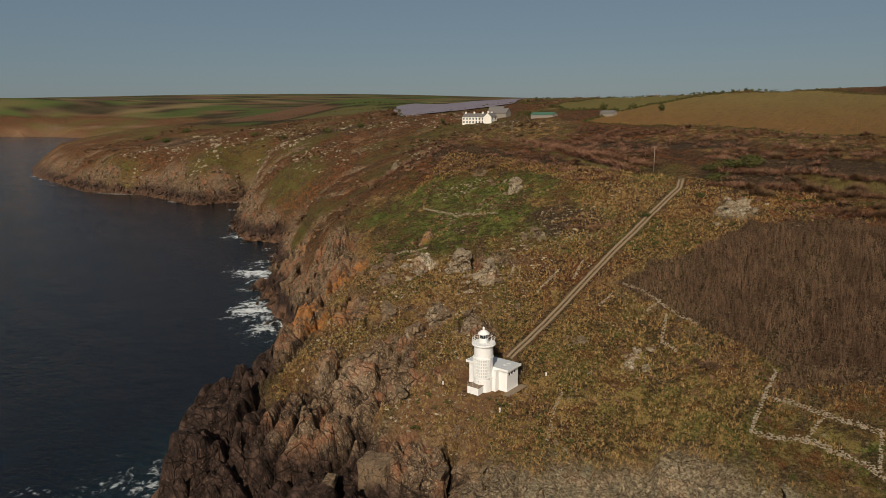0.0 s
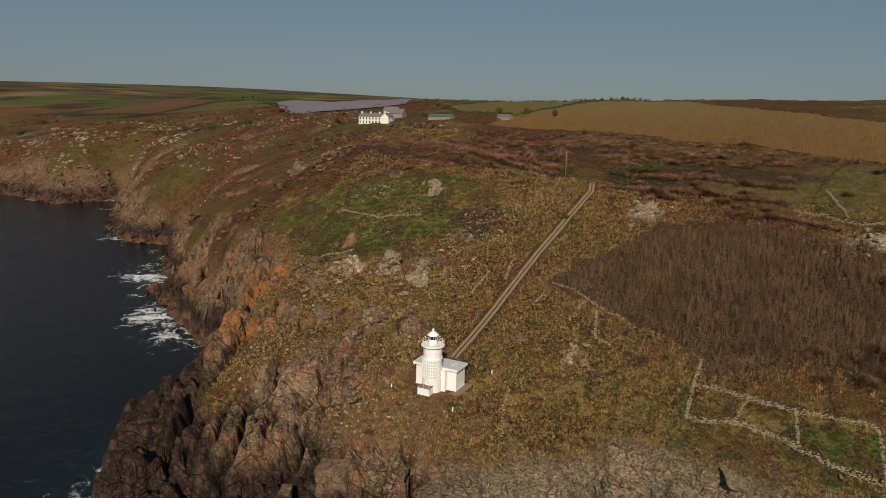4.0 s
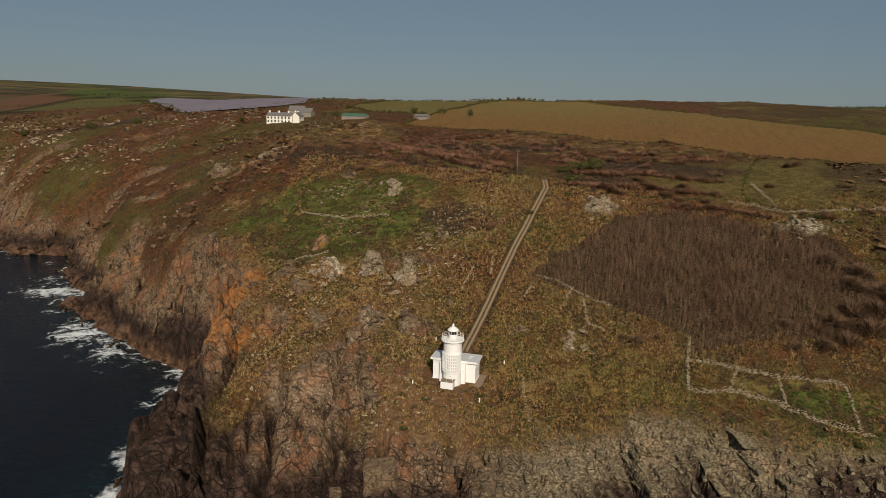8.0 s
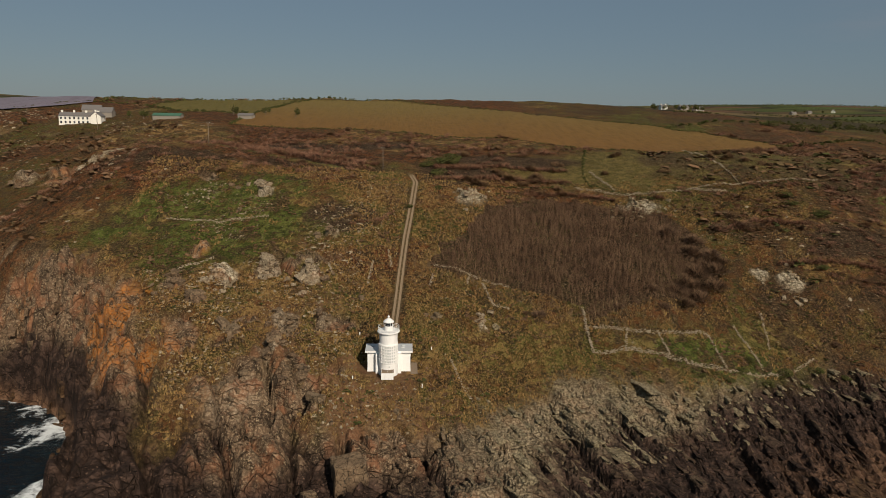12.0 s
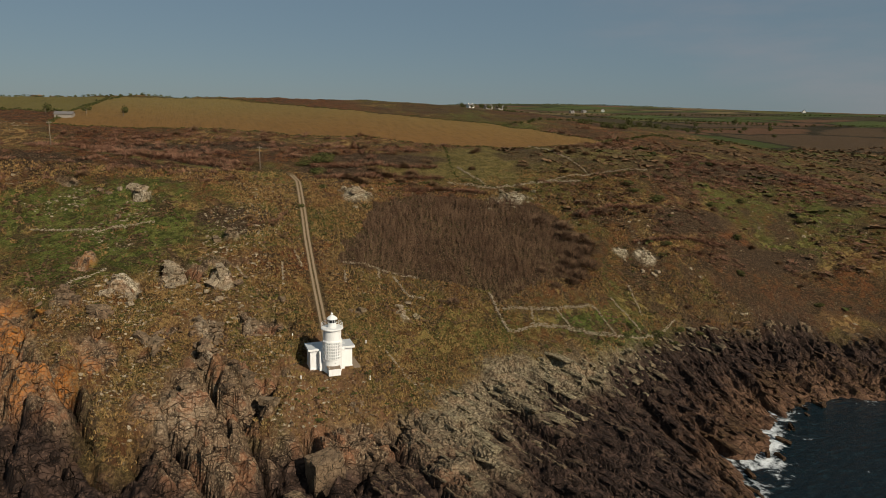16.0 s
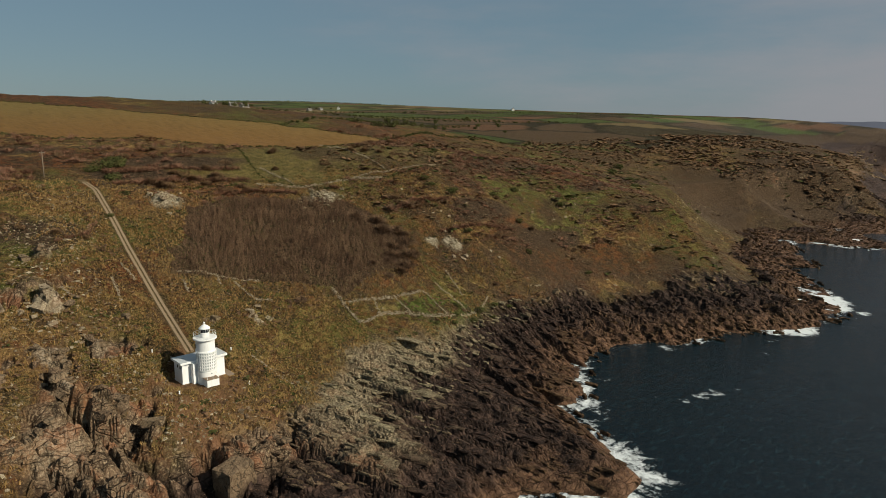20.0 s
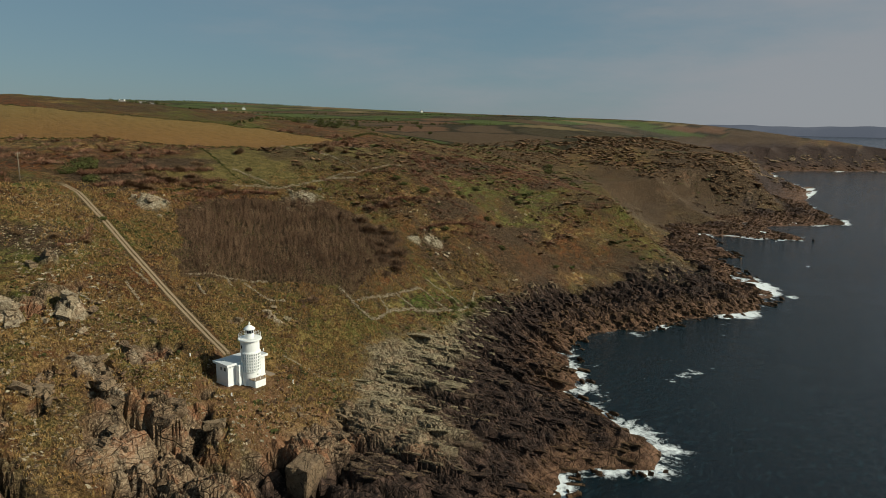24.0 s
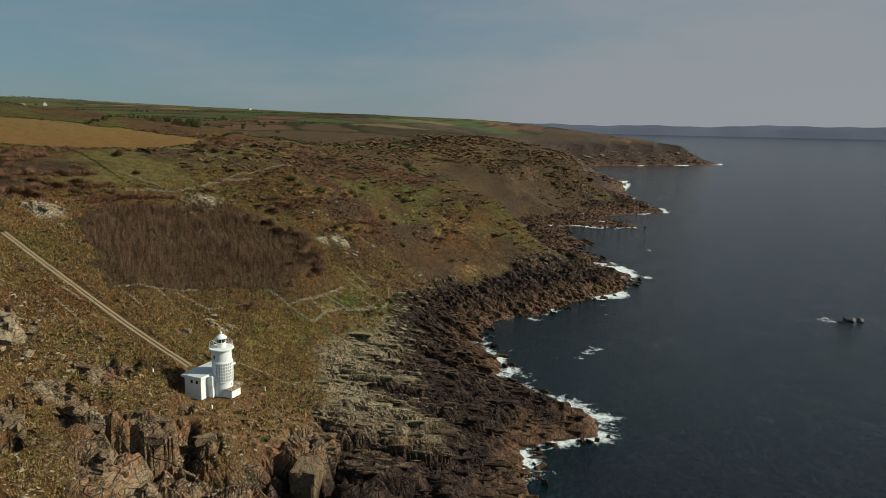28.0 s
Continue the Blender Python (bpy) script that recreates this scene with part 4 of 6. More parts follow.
    part("wall_lamp", box(bmesh.new(), 0.12, 0.36, -2.42, -2.16, 4.0, 4.25, 0.04), LOUVRE, tower, "small grey wall lamp")


build_lighthouse()


def wheel_strips():
    """The track to the lighthouse: two worn strips with grass between."""
    track = thing("track", "pale worn farm track of two wheel strips", "track", kind="structure")
    pts = [Vector(p) for p in TRACK]
    line = []
    for a, b in zip(pts[:-1], pts[1:]):
        n = max(2, int((b - a).length / 0.8))
        line += [a.lerp(b, k / n) for k in range(n)]
    for side in (-0.52, 0.52):
        bm = bmesh.new()
        rows = []
        for k in range(1, len(line) - 1):
            way = (line[k + 1] - line[k - 1]).normalized()
            across = Vector((way.y, -way.x))
            row = []
            for off, up in ((-0.31, -0.15), (-0.28, 0.09), (0.28, 0.09), (0.31, -0.15)):
                p = line[k] + across * (side + off)
                row.append(bm.verts.new((p.x, p.y, on_ground(line[k].x + across.x * side, line[k].y + across.y * side) + up)))
            rows.append(row)
        for a, b in zip(rows[:-1], rows[1:]):
            for q in range(3):
                bm.faces.new((a[q], a[q + 1], b[q + 1], b[q]))
        part("wheel_strip", bm, TRACK_MAT, track)


TRACK_MAT = paint("worn_track", (0.245, 0.175, 0.105), 0.95, 0.7, (0.13, 0.088, 0.048))
wheel_strips()
bm = box(bmesh.new(), 4.75, 6.3, -0.2, 6.6, 1.0, 1.93, 0.05)
tagged(part("yard_paving", bm, CONCRETE, None), "worn brown concrete paving beside the white lighthouse", "paving", kind="structure")
for n, (px, py) in enumerate(((-7.4, -3.7), (7.1, -4.8), (-6.8, 11.3), (9.6, 8.3))):
    pz = on_ground(px, py)
    post = thing("marker_post", "short white-painted marker post in the grass", "marker post", "marker posts round the lighthouse", at=(px, py, pz))
    part("post", box(bmesh.new(), -0.11, 0.11, -0.11, 0.11, -0.4, 0.6, 0.03), WHITE, post)
    part("cap", box(bmesh.new(), -0.13, 0.13, -0.13, 0.13, 0.6, 0.66, 0.02), WHITE, post)


# ==== scattered stone and plants
def prototype_rock(seed, flat=0.75, fineness=2):
    rng = np.random.default_rng(seed)
    bm = bmesh.new()
    bmesh.ops.create_icosphere(bm, subdivisions=fineness, radius=1.0)
    v = np.array([p.co[:] for p in bm.verts])
    f = np.array([[p.index for p in q.verts] for q in bm.faces])
    bm.free()
    for _ in range(9):
        n = rng.normal(size=3)
        n /= np.linalg.norm(n)
        over = np.maximum(v @ n - rng.uniform(0.3, 0.7), 0)
        v = v - over[:, None] * n
    v *= rng.uniform(0.75, 1.2, 3) * (1, 1, flat)
    return v, f


def prototype_slab(seed, jag=0.16):
    """A rough quarried-looking block one metre a side, its top edge broken."""
    rng = np.random.default_rng(seed)
    v, f = [], []
    for z, inset in ((-0.5, 0.0), (0.25, 0.02), (0.5, 0.14)):
        for x, y in ((-0.5, -0.5), (0.0, -0.52), (0.5, -0.5), (0.5, 0.5), (0.0, 0.52), (-0.5, 0.5)):
            v.append((x * (1 - inset) + rng.normal(0, jag * 0.6), y * (1 - inset) + rng.normal(0, jag * 0.6), z + rng.normal(0, jag * 0.45)))
    for k in (0, 6):
        for n in range(6):
            a, b = k + n, k + (n + 1) % 6
            f += [(a, b, b + 6), (a, b + 6, a + 6)]
    f += [(12, 13, 16), (12, 16, 17), (13, 14, 15), (13, 15, 16)]
    return np.array(v), np.array(f)


def prototype_tuft(seed, blades=6, width=0.10):
    rng = np.random.default_rng(seed)
    v, f = [], []
    for k in range(blades):
        a, lean, h = rng.uniform(0, 6.28), rng.uniform(0.15, 0.6), rng.uniform(0.6, 1.1)
        o = rng.uniform(-0.25, 0.25, 2)
        sx, sy = -math.sin(a) * width, math.cos(a) * width
        n = len(v)
        v += [(o[0] - sx, o[1] - sy, -0.1), (o[0] + sx, o[1] + sy, -0.1), (o[0] + lean * math.cos(a), o[1] + lean * math.sin(a), h)]
        f.append((n, n + 1, n + 2))
    return np.array(v), np.array(f)


def prototype_shrub(seed, leaves=150, leaf=0.16):
    """An uneven crown of many small leaf clumps round several lobes, on a few stems."""
    rng = np.random.default_rng(seed)
    lobes = [(rng.uniform(-0.5, 0.5), rng.uniform(-0.5, 0.5), rng.uniform(0.25, 0.6), rng.uniform(0.35, 0.6)) for _ in range(5)]
    v, f = [], []
    for k in range(leaves):
        cx, cy, cz, r = lobes[k % 5]
        d = rng.normal(size=3)
        d /= np.linalg.norm(d)
        p = np.array([cx, cy, cz]) + d * r * rng.uniform(0.7, 1.08)
        p[2] = abs(p[2])
        n1 = rng.normal(size=3) * 0.6 + d
        n1 /= np.linalg.norm(n1)
        t1 = np.cross(n1, rng.normal(size=3))
        t1 /= np.linalg.norm(t1)
        t2 = np.cross(n1, t1)
        s = leaf * rng.uniform(0.6, 1.4)
        n = len(v)
        v += [p - t1 * s, p + t2 * s * 0.8, p + t1 * s, p - t2 * s * 0.8]
        f += [(n, n + 1, n + 2), (n, n + 2, n + 3)]
    for k in range(5):
        a = rng.uniform(0, 6.28)
        n = len(v)
        tip = np.array([math.cos(a) * 0.4, math.sin(a) * 0.4, 0.6])
        v += [(-0.03, 0, -0.15), (0.03, 0, -0.15), (0, 0.03, -0.15), tuple(tip)]
        f += [(n, n + 1, n + 3), (n + 1, n + 2, n + 3), (n + 2, n, n + 3)]
    return np.array(v), np.array(f)


def prototype_sapling(seed, stems=8, twigs=14):
    """A bare upright bush: thin stems that fan out a little, with short twigs."""
    rng = np.random.default_rng(seed)
    v, f = [], []

    def spike(a, b, r):
        n = len(v)
        a, b = np.array(a), np.array(b)
        v.extend([a + (r, 0, 0), a + (-r * 0.5, r * 0.87, 0), a + (-r * 0.5, -r * 0.87, 0), b])
        f.extend([(n, n + 1, n + 3), (n + 1, n + 2, n + 3), (n + 2, n, n + 3)])

    for k in range(stems):
        a, lean, h = rng.uniform(0, 6.28), rng.uniform(0.02, 0.26), rng.uniform(0.65, 1.0)
        foot = np.array([rng.uniform(-0.12, 0.12), rng.uniform(-0.12, 0.12), -0.05])
        tip = foot + (lean * math.cos(a), lean * math.sin(a), h)
        spike(foot, tip, 0.0095)
        for _ in range(twigs // stems + 1):
            u = rng.uniform(0.35, 0.9)
            p = foot + (tip - foot) * u
            b = rng.uniform(0, 6.28)
            spike(p, p + (0.09 * math.cos(b), 0.09 * math.sin(b), rng.uniform(0.08, 0.22)), 0.008)
    return np.array(v), np.array(f)


def strewn(name, protos, spots, material, label, category, smooth_faces=False):
    """One mesh of many: spots are rows of x, y, z, sx, sy, sz, turn, lean."""
    vs, fs, base = [], [], 0
    spots = np.asarray(spots, float)
    for n, p in enumerate(protos):
        mine = spots[n :: len(protos)]
        if not len(mine):
            continue
        v, f = p
        c, s = np.cos(mine[:, 6])[:, None], np.sin(mine[:, 6])[:, None]
        w = v[None] * mine[:, None, 3:6]
        if mine.shape[1] > 8:
            roll = mine[:, 8][:, None]
            w = np.stack([w[..., 0], w[..., 1] * np.cos(roll) - w[..., 2] * np.sin(roll), w[..., 2] * np.cos(roll) + w[..., 1] * np.sin(roll)], -1)
        lean = mine[:, 7][:, None]
        wz = w[..., 2] * np.cos(lean) + w[..., 0] * np.sin(lean)
        wx = w[..., 0] * np.cos(lean) - w[..., 2] * np.sin(lean)
        out = np.stack([wx * c - w[..., 1] * s, wx * s + w[..., 1] * c, wz], -1) + mine[:, None, :3]
        vs.append(out.reshape(-1, 3))
        fs.append((f[None] + (np.arange(len(mine)) * len(v))[:, None, None]).reshape(-1, 3) + base)
        base += out.shape[0] * out.shape[1]
    me = mesh_of(name, np.concatenate(vs), np.concatenate(fs), material, smooth_faces)
    return tagged(new(name, me), label, category, kind="stuff")


def lattice_height(x, y):
    i = np.clip(np.searchsorted(GX, x) - 1, 0, len(GX) - 2)
    j = np.clip(np.searchsorted(GY, y) - 1, 0, len(GY) - 2)
    u, v = (x - GX[i]) / (GX[i + 1] - GX[i]), (y - GY[j]) / (GY[j + 1] - GY[j])
    z = (GZ[j, i] * (1 - u) + GZ[j, i + 1] * u) * (1 - v) + (GZ[j + 1, i] * (1 - u) + GZ[j + 1, i + 1] * u) * v
    return z, GROCK[j, i]


def stone_material():
    m = Nodes("weathered_granite")
    where = m.t.nodes.new("ShaderNodeNewGeometry").outputs["Position"]
    axes = m.t.nodes.new("ShaderNodeSeparateXYZ")
    m.link(where, axes.inputs[0])
    r = m.random(island=True)
    one = m.random()
    mid, fine, broad = m.noise(0.8, 5, 0.6, co=where), m.noise(4.0, 4, 0.65, co=where), m.noise(0.09, 4, co=where)
    c = m.mix(m.ramp(mid, 0.35, 0.65), (0.092, 0.062, 0.038), (0.215, 0.145, 0.088))
    c = m.mix(m.ramp(fine, 0.5, 0.66), c, (0.310, 0.230, 0.140))
    c = m.mix(m.maths("MULTIPLY", r, 0.35), c, (0.185, 0.100, 0.055))
    c = m.mix(m.ramp(m.noise(2.0, 5, co=where), 0.56, 0.66), c, (0.026, 0.020, 0.015))
    c = m.mix(m.maths("MULTIPLY", one, 0.35), c, (0.30, 0.235, 0.145))
    pale = m.maths("MULTIPLY", m.maths("MULTIPLY", m.ramp(axes.outputs[0], 2.0, 26.0), m.ramp(axes.outputs[0], 150.0, 105.0)), m.ramp(m.maths("ADD", axes.outputs[2], m.maths("MULTIPLY", m.maths("SUBTRACT", broad, 0.5), 10.0)), -11.0, -6.0))
    c = m.mix(m.maths("MULTIPLY", pale, 0.7), c, m.mix(m.ramp(m.noise(1.7, 7, 0.78, co=where), 0.42, 0.58), (0.125, 0.104, 0.062), (0.410, 0.350, 0.210)))
    # orange lichen on the western cliff
    dx, dy = m.maths("DIVIDE", m.maths("ADD", axes.outputs[0], 62.0), 8.0), m.maths("DIVIDE", m.maths("SUBTRACT", axes.outputs[1], 18.0), 17.0)
    spot = m.ramp(m.maths("ADD", m.maths("MULTIPLY", dx, dx), m.maths("MULTIPLY", dy, dy)), 1.1, 0.3)
    c = m.mix(m.maths("MULTIPLY", spot, m.ramp(m.noise(0.35, 5, co=where), 0.44, 0.56)), c, m.mix(fine, (0.33, 0.115, 0.016), (0.27, 0.15, 0.045)))
    # the black zone above the tide, raised in the west to paint cliff shade
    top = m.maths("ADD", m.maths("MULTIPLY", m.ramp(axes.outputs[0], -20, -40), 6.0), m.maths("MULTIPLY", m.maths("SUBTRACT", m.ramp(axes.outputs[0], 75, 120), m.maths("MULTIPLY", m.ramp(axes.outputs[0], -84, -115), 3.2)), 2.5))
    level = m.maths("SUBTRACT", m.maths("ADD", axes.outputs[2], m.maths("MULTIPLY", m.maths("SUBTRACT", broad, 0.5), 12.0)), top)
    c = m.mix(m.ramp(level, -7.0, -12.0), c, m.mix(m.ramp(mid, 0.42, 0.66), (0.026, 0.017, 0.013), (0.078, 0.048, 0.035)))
    c = m.mix(m.maths("MULTIPLY", m.ramp(level, -14.0, -17.0), 0.7), c, m.mix(m.ramp(mid, 0.35, 0.65), (0.060, 0.034, 0.018), (0.150, 0.088, 0.042)))
    joints = m.bent(where, 0.5, 1.0)
    split = m.ramp(m.cell(0.6, "DISTANCE_TO_EDGE", co=joints), -0.03, 0.05)
    c = m.mix(m.maths("ADD", 0.45, m.maths("MULTIPLY", split, 0.55)), (0.016, 0.012, 0.009), c)
    m.bump(m.maths("ADD", m.maths("ADD", fine, split), m.maths("MULTIPLY", mid, 1.5)), 1.0, 0.35)
    return m.end(c, 0.9, spec=0.12)


def plant_material(name, tones, spec=0.1):
    m = Nodes(name)
    r = m.random(island=True)
    c = m.mix(m.ramp(r, 0.0, 0.45), tones[0], tones[1])
    c = m.mix(m.ramp(r, 0.55, 1.0), c, tones[2])
    c = m.mix(m.ramp(m.noise(0.12, 4), 0.4, 0.65), c, m.mix(0.5, c, tones[-1]))
    return m.end(c, 0.9, spec=spec)


STONE = stone_material()


def pale_stone_material():
    m = Nodes("pale_lichened_granite")
    where = m.t.nodes.new("ShaderNodeNewGeometry").outputs["Position"]
    r, fine = m.random(island=True), m.noise(3.5, 5, 0.65, co=where)
    c = m.mix(r, (0.34, 0.275, 0.18), (0.160, 0.110, 0.066))
    c = m.mix(m.ramp(fine, 0.48, 0.62), c, m.mix(r, (0.48, 0.42, 0.30), (0.30, 0.24, 0.155)))
    c = m.mix(m.ramp(m.noise(1.4, 5, 0.6, co=where), 0.54, 0.62), c, (0.075, 0.052, 0.033))
    m.bump(fine, 1.0, 0.2)
    return m.end(c, 0.9, spec=0.12)


PALE_STONE = pale_stone_material()
TUFT = plant_material("dry_grass", ((0.080, 0.050, 0.019), (0.36, 0.225, 0.090), (0.190, 0.145, 0.047), (0.24, 0.125, 0.045)))
TUFT_GREEN = plant_material("green_grass", ((0.042, 0.062, 0.012), (0.105, 0.118, 0.026), (0.130, 0.110, 0.036), (0.065, 0.078, 0.018)))
SCRUB = plant_material("brown_scrub", ((0.085, 0.052, 0.030), (0.190, 0.110, 0.058), (0.125, 0.088, 0.040), (0.12, 0.070, 0.042)))
GORSE = plant_material("dark_gorse", ((0.038, 0.044, 0.014), (0.078, 0.085, 0.024), (0.105, 0.088, 0.032), (0.060, 0.058, 0.022)))
TWIG = plant_material("bare_twigs", ((0.028, 0.018, 0.011), (0.220, 0.136, 0.080), (0.095, 0.056, 0.035), (0.075, 0.043, 0.027)))
TWIG_PALE = plant_material("pale_reeds", ((0.10, 0.068, 0.035), (0.26, 0.18, 0.095), (0.14, 0.09, 0.048), (0.15, 0.10, 0.055)))


def scatter_spots(count, x0, x1, y0, y1, seed, keep, size, flat=1.0, lean=0.15, sink=0.0):
    rng = np.random.default_rng(seed)
    x, y = rng.uniform(x0, x1, count), rng.uniform(y0, y1, count)
    z, rock = lattice_height(x, y)
    ok = keep(x, y, z, rock) & (np.hypot(x, y - 2.5) > 7.0) & (polyline_distance(TRACK, x, y) > 1.7)
    x, y, z = x[ok], y[ok], z[ok]
    n = len(x)
    s = rng.uniform(size[0], size[1], n) * rng.uniform(0.6, 1.25, n)
    return np.stack([x, y, z - sink * s, s * rng.uniform(0.8, 1.3, n), s * rng.uniform(0.8, 1.3, n), s * flat * rng.uniform(0.75, 1.2, n), rng.uniform(0, 6.28, n), rng.normal(0, lean, n)], 1)


ROCKS = [prototype_rock(k) for k in range(100, 108)]
SLABS = [prototype_slab(k) for k in range(120, 130)]
LUMPS = [prototype_rock(k, 0.85, 1) for k in range(130, 138)]
PEBBLES = [prototype_rock(k, 0.7, 1) for k in range(110, 116)]
TUFTS = [prototype_tuft(k) for k in range(200, 208)]
SHRUBS = [prototype_shrub(k) for k in range(300, 306)]
SAPLINGS = [prototype_sapling(k) for k in range(400, 408)]


def build_scatter():
    near = lambda x, y: np.hypot(x - 10, y - 10) < 150
    patchy = lambda x, y, size, seed, level: fbm(x, y, size, 3, seed) > level
    # tilted slabs in the east, cracked blocks in the west and south
    joint = radians(-73)

    def slabs(count, x0, x1, y0, y1, seed, keep, run, thick, turn_by, roll, sink=0.15):
        a = scatter_spots(count, x0, x1, y0, y1, seed, keep, (1, 1), 1.0, 0.06)
        rng = np.random.default_rng(seed + 1000)
        n = len(a)
        a[:, 3] = rng.uniform(run[0], run[1], n) * rng.uniform(0.5, 1.3, n)
        a[:, 4] = a[:, 3] * rng.uniform(0.12, 0.42, n)
        a[:, 5] = rng.uniform(thick[0], thick[1], n)
        a[:, 2] -= sink * a[:, 5]
        a[:, 6] = joint - radians(19) * smooth(46, 74, a[:, 0]) + rng.normal(0, turn_by, n)
        return np.column_stack([a, rng.normal(roll, 0.12, n)])

    a = slabs(5200, -20, 135, -60, 30, 1, lambda x, y, z, r: (r > 0.5) & (z > -18) & (x > 12 * fbm(x, y, 9, 2, 301)), (1.2, 4.6), (0.25, 0.6), 0.14, -0.10, 0.42)
    a[:, 3:6] *= (0.55 + 1.1 * np.random.default_rng(9).random(len(a)) ** 3)[:, None]
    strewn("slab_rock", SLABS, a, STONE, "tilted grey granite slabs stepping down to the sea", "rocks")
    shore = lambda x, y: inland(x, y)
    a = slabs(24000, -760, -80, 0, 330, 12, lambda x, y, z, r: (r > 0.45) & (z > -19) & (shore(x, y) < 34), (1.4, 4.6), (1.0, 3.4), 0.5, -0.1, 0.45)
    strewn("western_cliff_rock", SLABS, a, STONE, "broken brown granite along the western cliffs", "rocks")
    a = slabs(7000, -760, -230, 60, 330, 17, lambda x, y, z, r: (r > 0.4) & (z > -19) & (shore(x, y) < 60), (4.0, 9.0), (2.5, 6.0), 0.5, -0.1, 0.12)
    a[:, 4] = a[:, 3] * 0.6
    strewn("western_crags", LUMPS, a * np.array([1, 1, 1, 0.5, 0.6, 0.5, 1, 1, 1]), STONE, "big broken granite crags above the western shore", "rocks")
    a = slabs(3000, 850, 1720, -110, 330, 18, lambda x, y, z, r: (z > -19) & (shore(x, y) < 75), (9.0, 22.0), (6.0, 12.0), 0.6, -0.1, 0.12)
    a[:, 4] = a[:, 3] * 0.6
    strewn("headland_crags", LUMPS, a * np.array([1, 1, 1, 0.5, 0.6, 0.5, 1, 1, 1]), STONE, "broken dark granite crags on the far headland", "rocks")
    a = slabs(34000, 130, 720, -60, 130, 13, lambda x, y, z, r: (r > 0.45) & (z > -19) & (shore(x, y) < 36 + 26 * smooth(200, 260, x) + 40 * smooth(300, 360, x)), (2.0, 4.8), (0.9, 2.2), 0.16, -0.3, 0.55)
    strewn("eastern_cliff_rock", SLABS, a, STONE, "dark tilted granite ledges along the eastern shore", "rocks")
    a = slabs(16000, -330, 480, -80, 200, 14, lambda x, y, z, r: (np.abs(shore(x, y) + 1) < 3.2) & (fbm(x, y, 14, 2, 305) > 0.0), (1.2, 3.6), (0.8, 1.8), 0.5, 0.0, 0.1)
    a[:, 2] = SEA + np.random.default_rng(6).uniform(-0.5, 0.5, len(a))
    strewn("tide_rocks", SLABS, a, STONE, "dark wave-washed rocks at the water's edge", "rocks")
    # small stones in the turf
    a = scatter_spots(34000, -75, 120, -22, 90, 2, lambda x, y, z, r: (r < 0.5) & patchy(x, y, 15, 302, -0.05 + 0.004 * np.abs(x + 10)) & ~in_thicket(x, y), (0.10, 0.55), 0.7, 0.3, 0.2)
    a[:, 3:6] *= (0.7 + 1.1 * smooth(12, -14, a[:, 0]) * np.random.default_rng(4).random(len(a)) ** 2)[:, None]
    strewn("loose_stones", PEBBLES, a, PALE_STONE, "small pale stones scattered through the rough grass", "stones")
    a = scatter_spots(9000, -620, -88, 40, 330, 15, lambda x, y, z, r: (r < 0.7) & (z > -12) & (shore(x, y) < 150) & patchy(x, y, 26, 306, 0.02), (0.4, 1.5), 0.75, 0.3, 0.2)
    a[:, 3:6] *= (1 + smooth(-160, -400, a[:, 0]))[:, None]
    strewn("hillside_stones", PEBBLES, a, PALE_STONE, "pale granite stones among bracken on the western hillside", "stones")
    a = scatter_spots(5000, 110, 620, -40, 170, 16, lambda x, y, z, r: (r < 0.7) & (z > -12) & (shore(x, y) < 90) & patchy(x, y, 22, 307, 0.15), (0.4, 1.4), 0.7, 0.3, 0.2)
    strewn("slope_stones", PEBBLES, a, PALE_STONE, "pale granite stones scattered on the eastern slope", "stones")
    # grass, green and dry
    a = scatter_spots(78000, -80, 130, -25, 95, 3, lambda x, y, z, r: (r < 0.55) & ~in_thicket(x, y) & ((x < 46) | (fbm(x, y, 4, 2, 318) > 0.12)) & ((np.hypot((x + 46) / 36, (y - 60) / 28) > 0.95) | (fbm(x, y, 3, 2, 308) > 0.35)), (0.35, 0.95), 0.75, 0.3)
    strewn("dry_grass", TUFTS, a, TUFT, "tussocks of dry brown and straw-coloured grass", "grass")
    a = scatter_spots(26000, -90, 130, -20, 95, 4, lambda x, y, z, r: (r < 0.5) & ((np.hypot((x + 46) / 36, (y - 60) / 28) < 1) | patchy(x, y, 13, 93, 0.12)), (0.2, 0.5), 0.9, 0.2)
    strewn("green_grass", TUFTS, a, TUFT_GREEN, "tufts of short green grass on the slope", "grass")
    # bare willow thicket with its pale fringe
    a = scatter_spots(9000, 8, 96, 20, 86, 5, lambda x, y, z, r: in_thicket(x, y), (2.6, 4.4), 1.0, 0.05)
    a[:, 3:5] *= 0.75
    a[:, 5] *= 0.45 + 0.55 * smooth(0, 7, polyline_distance(THICKET + THICKET[:1], a[:, 0], a[:, 1]))
    a[:, 5] *= 0.72 + 0.38 * fbm(a[:, 0], a[:, 1], 6, 3, 309)
    strewn("willow_thicket", SAPLINGS, a, TWIG, "dense thicket of bare brown willow stems", "thicket")
    a = scatter_spots(4500, 5, 92, 12, 48, 6, lambda x, y, z, r: (polyline_distance([(10, 40), (31, 33), (52, 21), (68, 25)], x, y) < 5 + 3 * fbm(x, y, 8, 2, 303)) & ~inside([(0, 0), (100, 0), (100, 12), (0, 12)], x, y), (1.0, 1.9), 1.0, 0.08)
    a[:, 3:5] *= 0.8
    strewn("pale_reeds", SAPLINGS, a, TWIG_PALE, "fringe of pale dead reeds at the thicket's edge", "reeds")


build_scatter()


# ==== boulders and crags
def rock_mesh(n):
    v, f = ROCKS[n] if n < 8 else (SLABS[n - 8][0] * (1.9, 1.4, 1.2), SLABS[n - 8][1])
    return mesh_of("boulder", v, f, STONE, False)


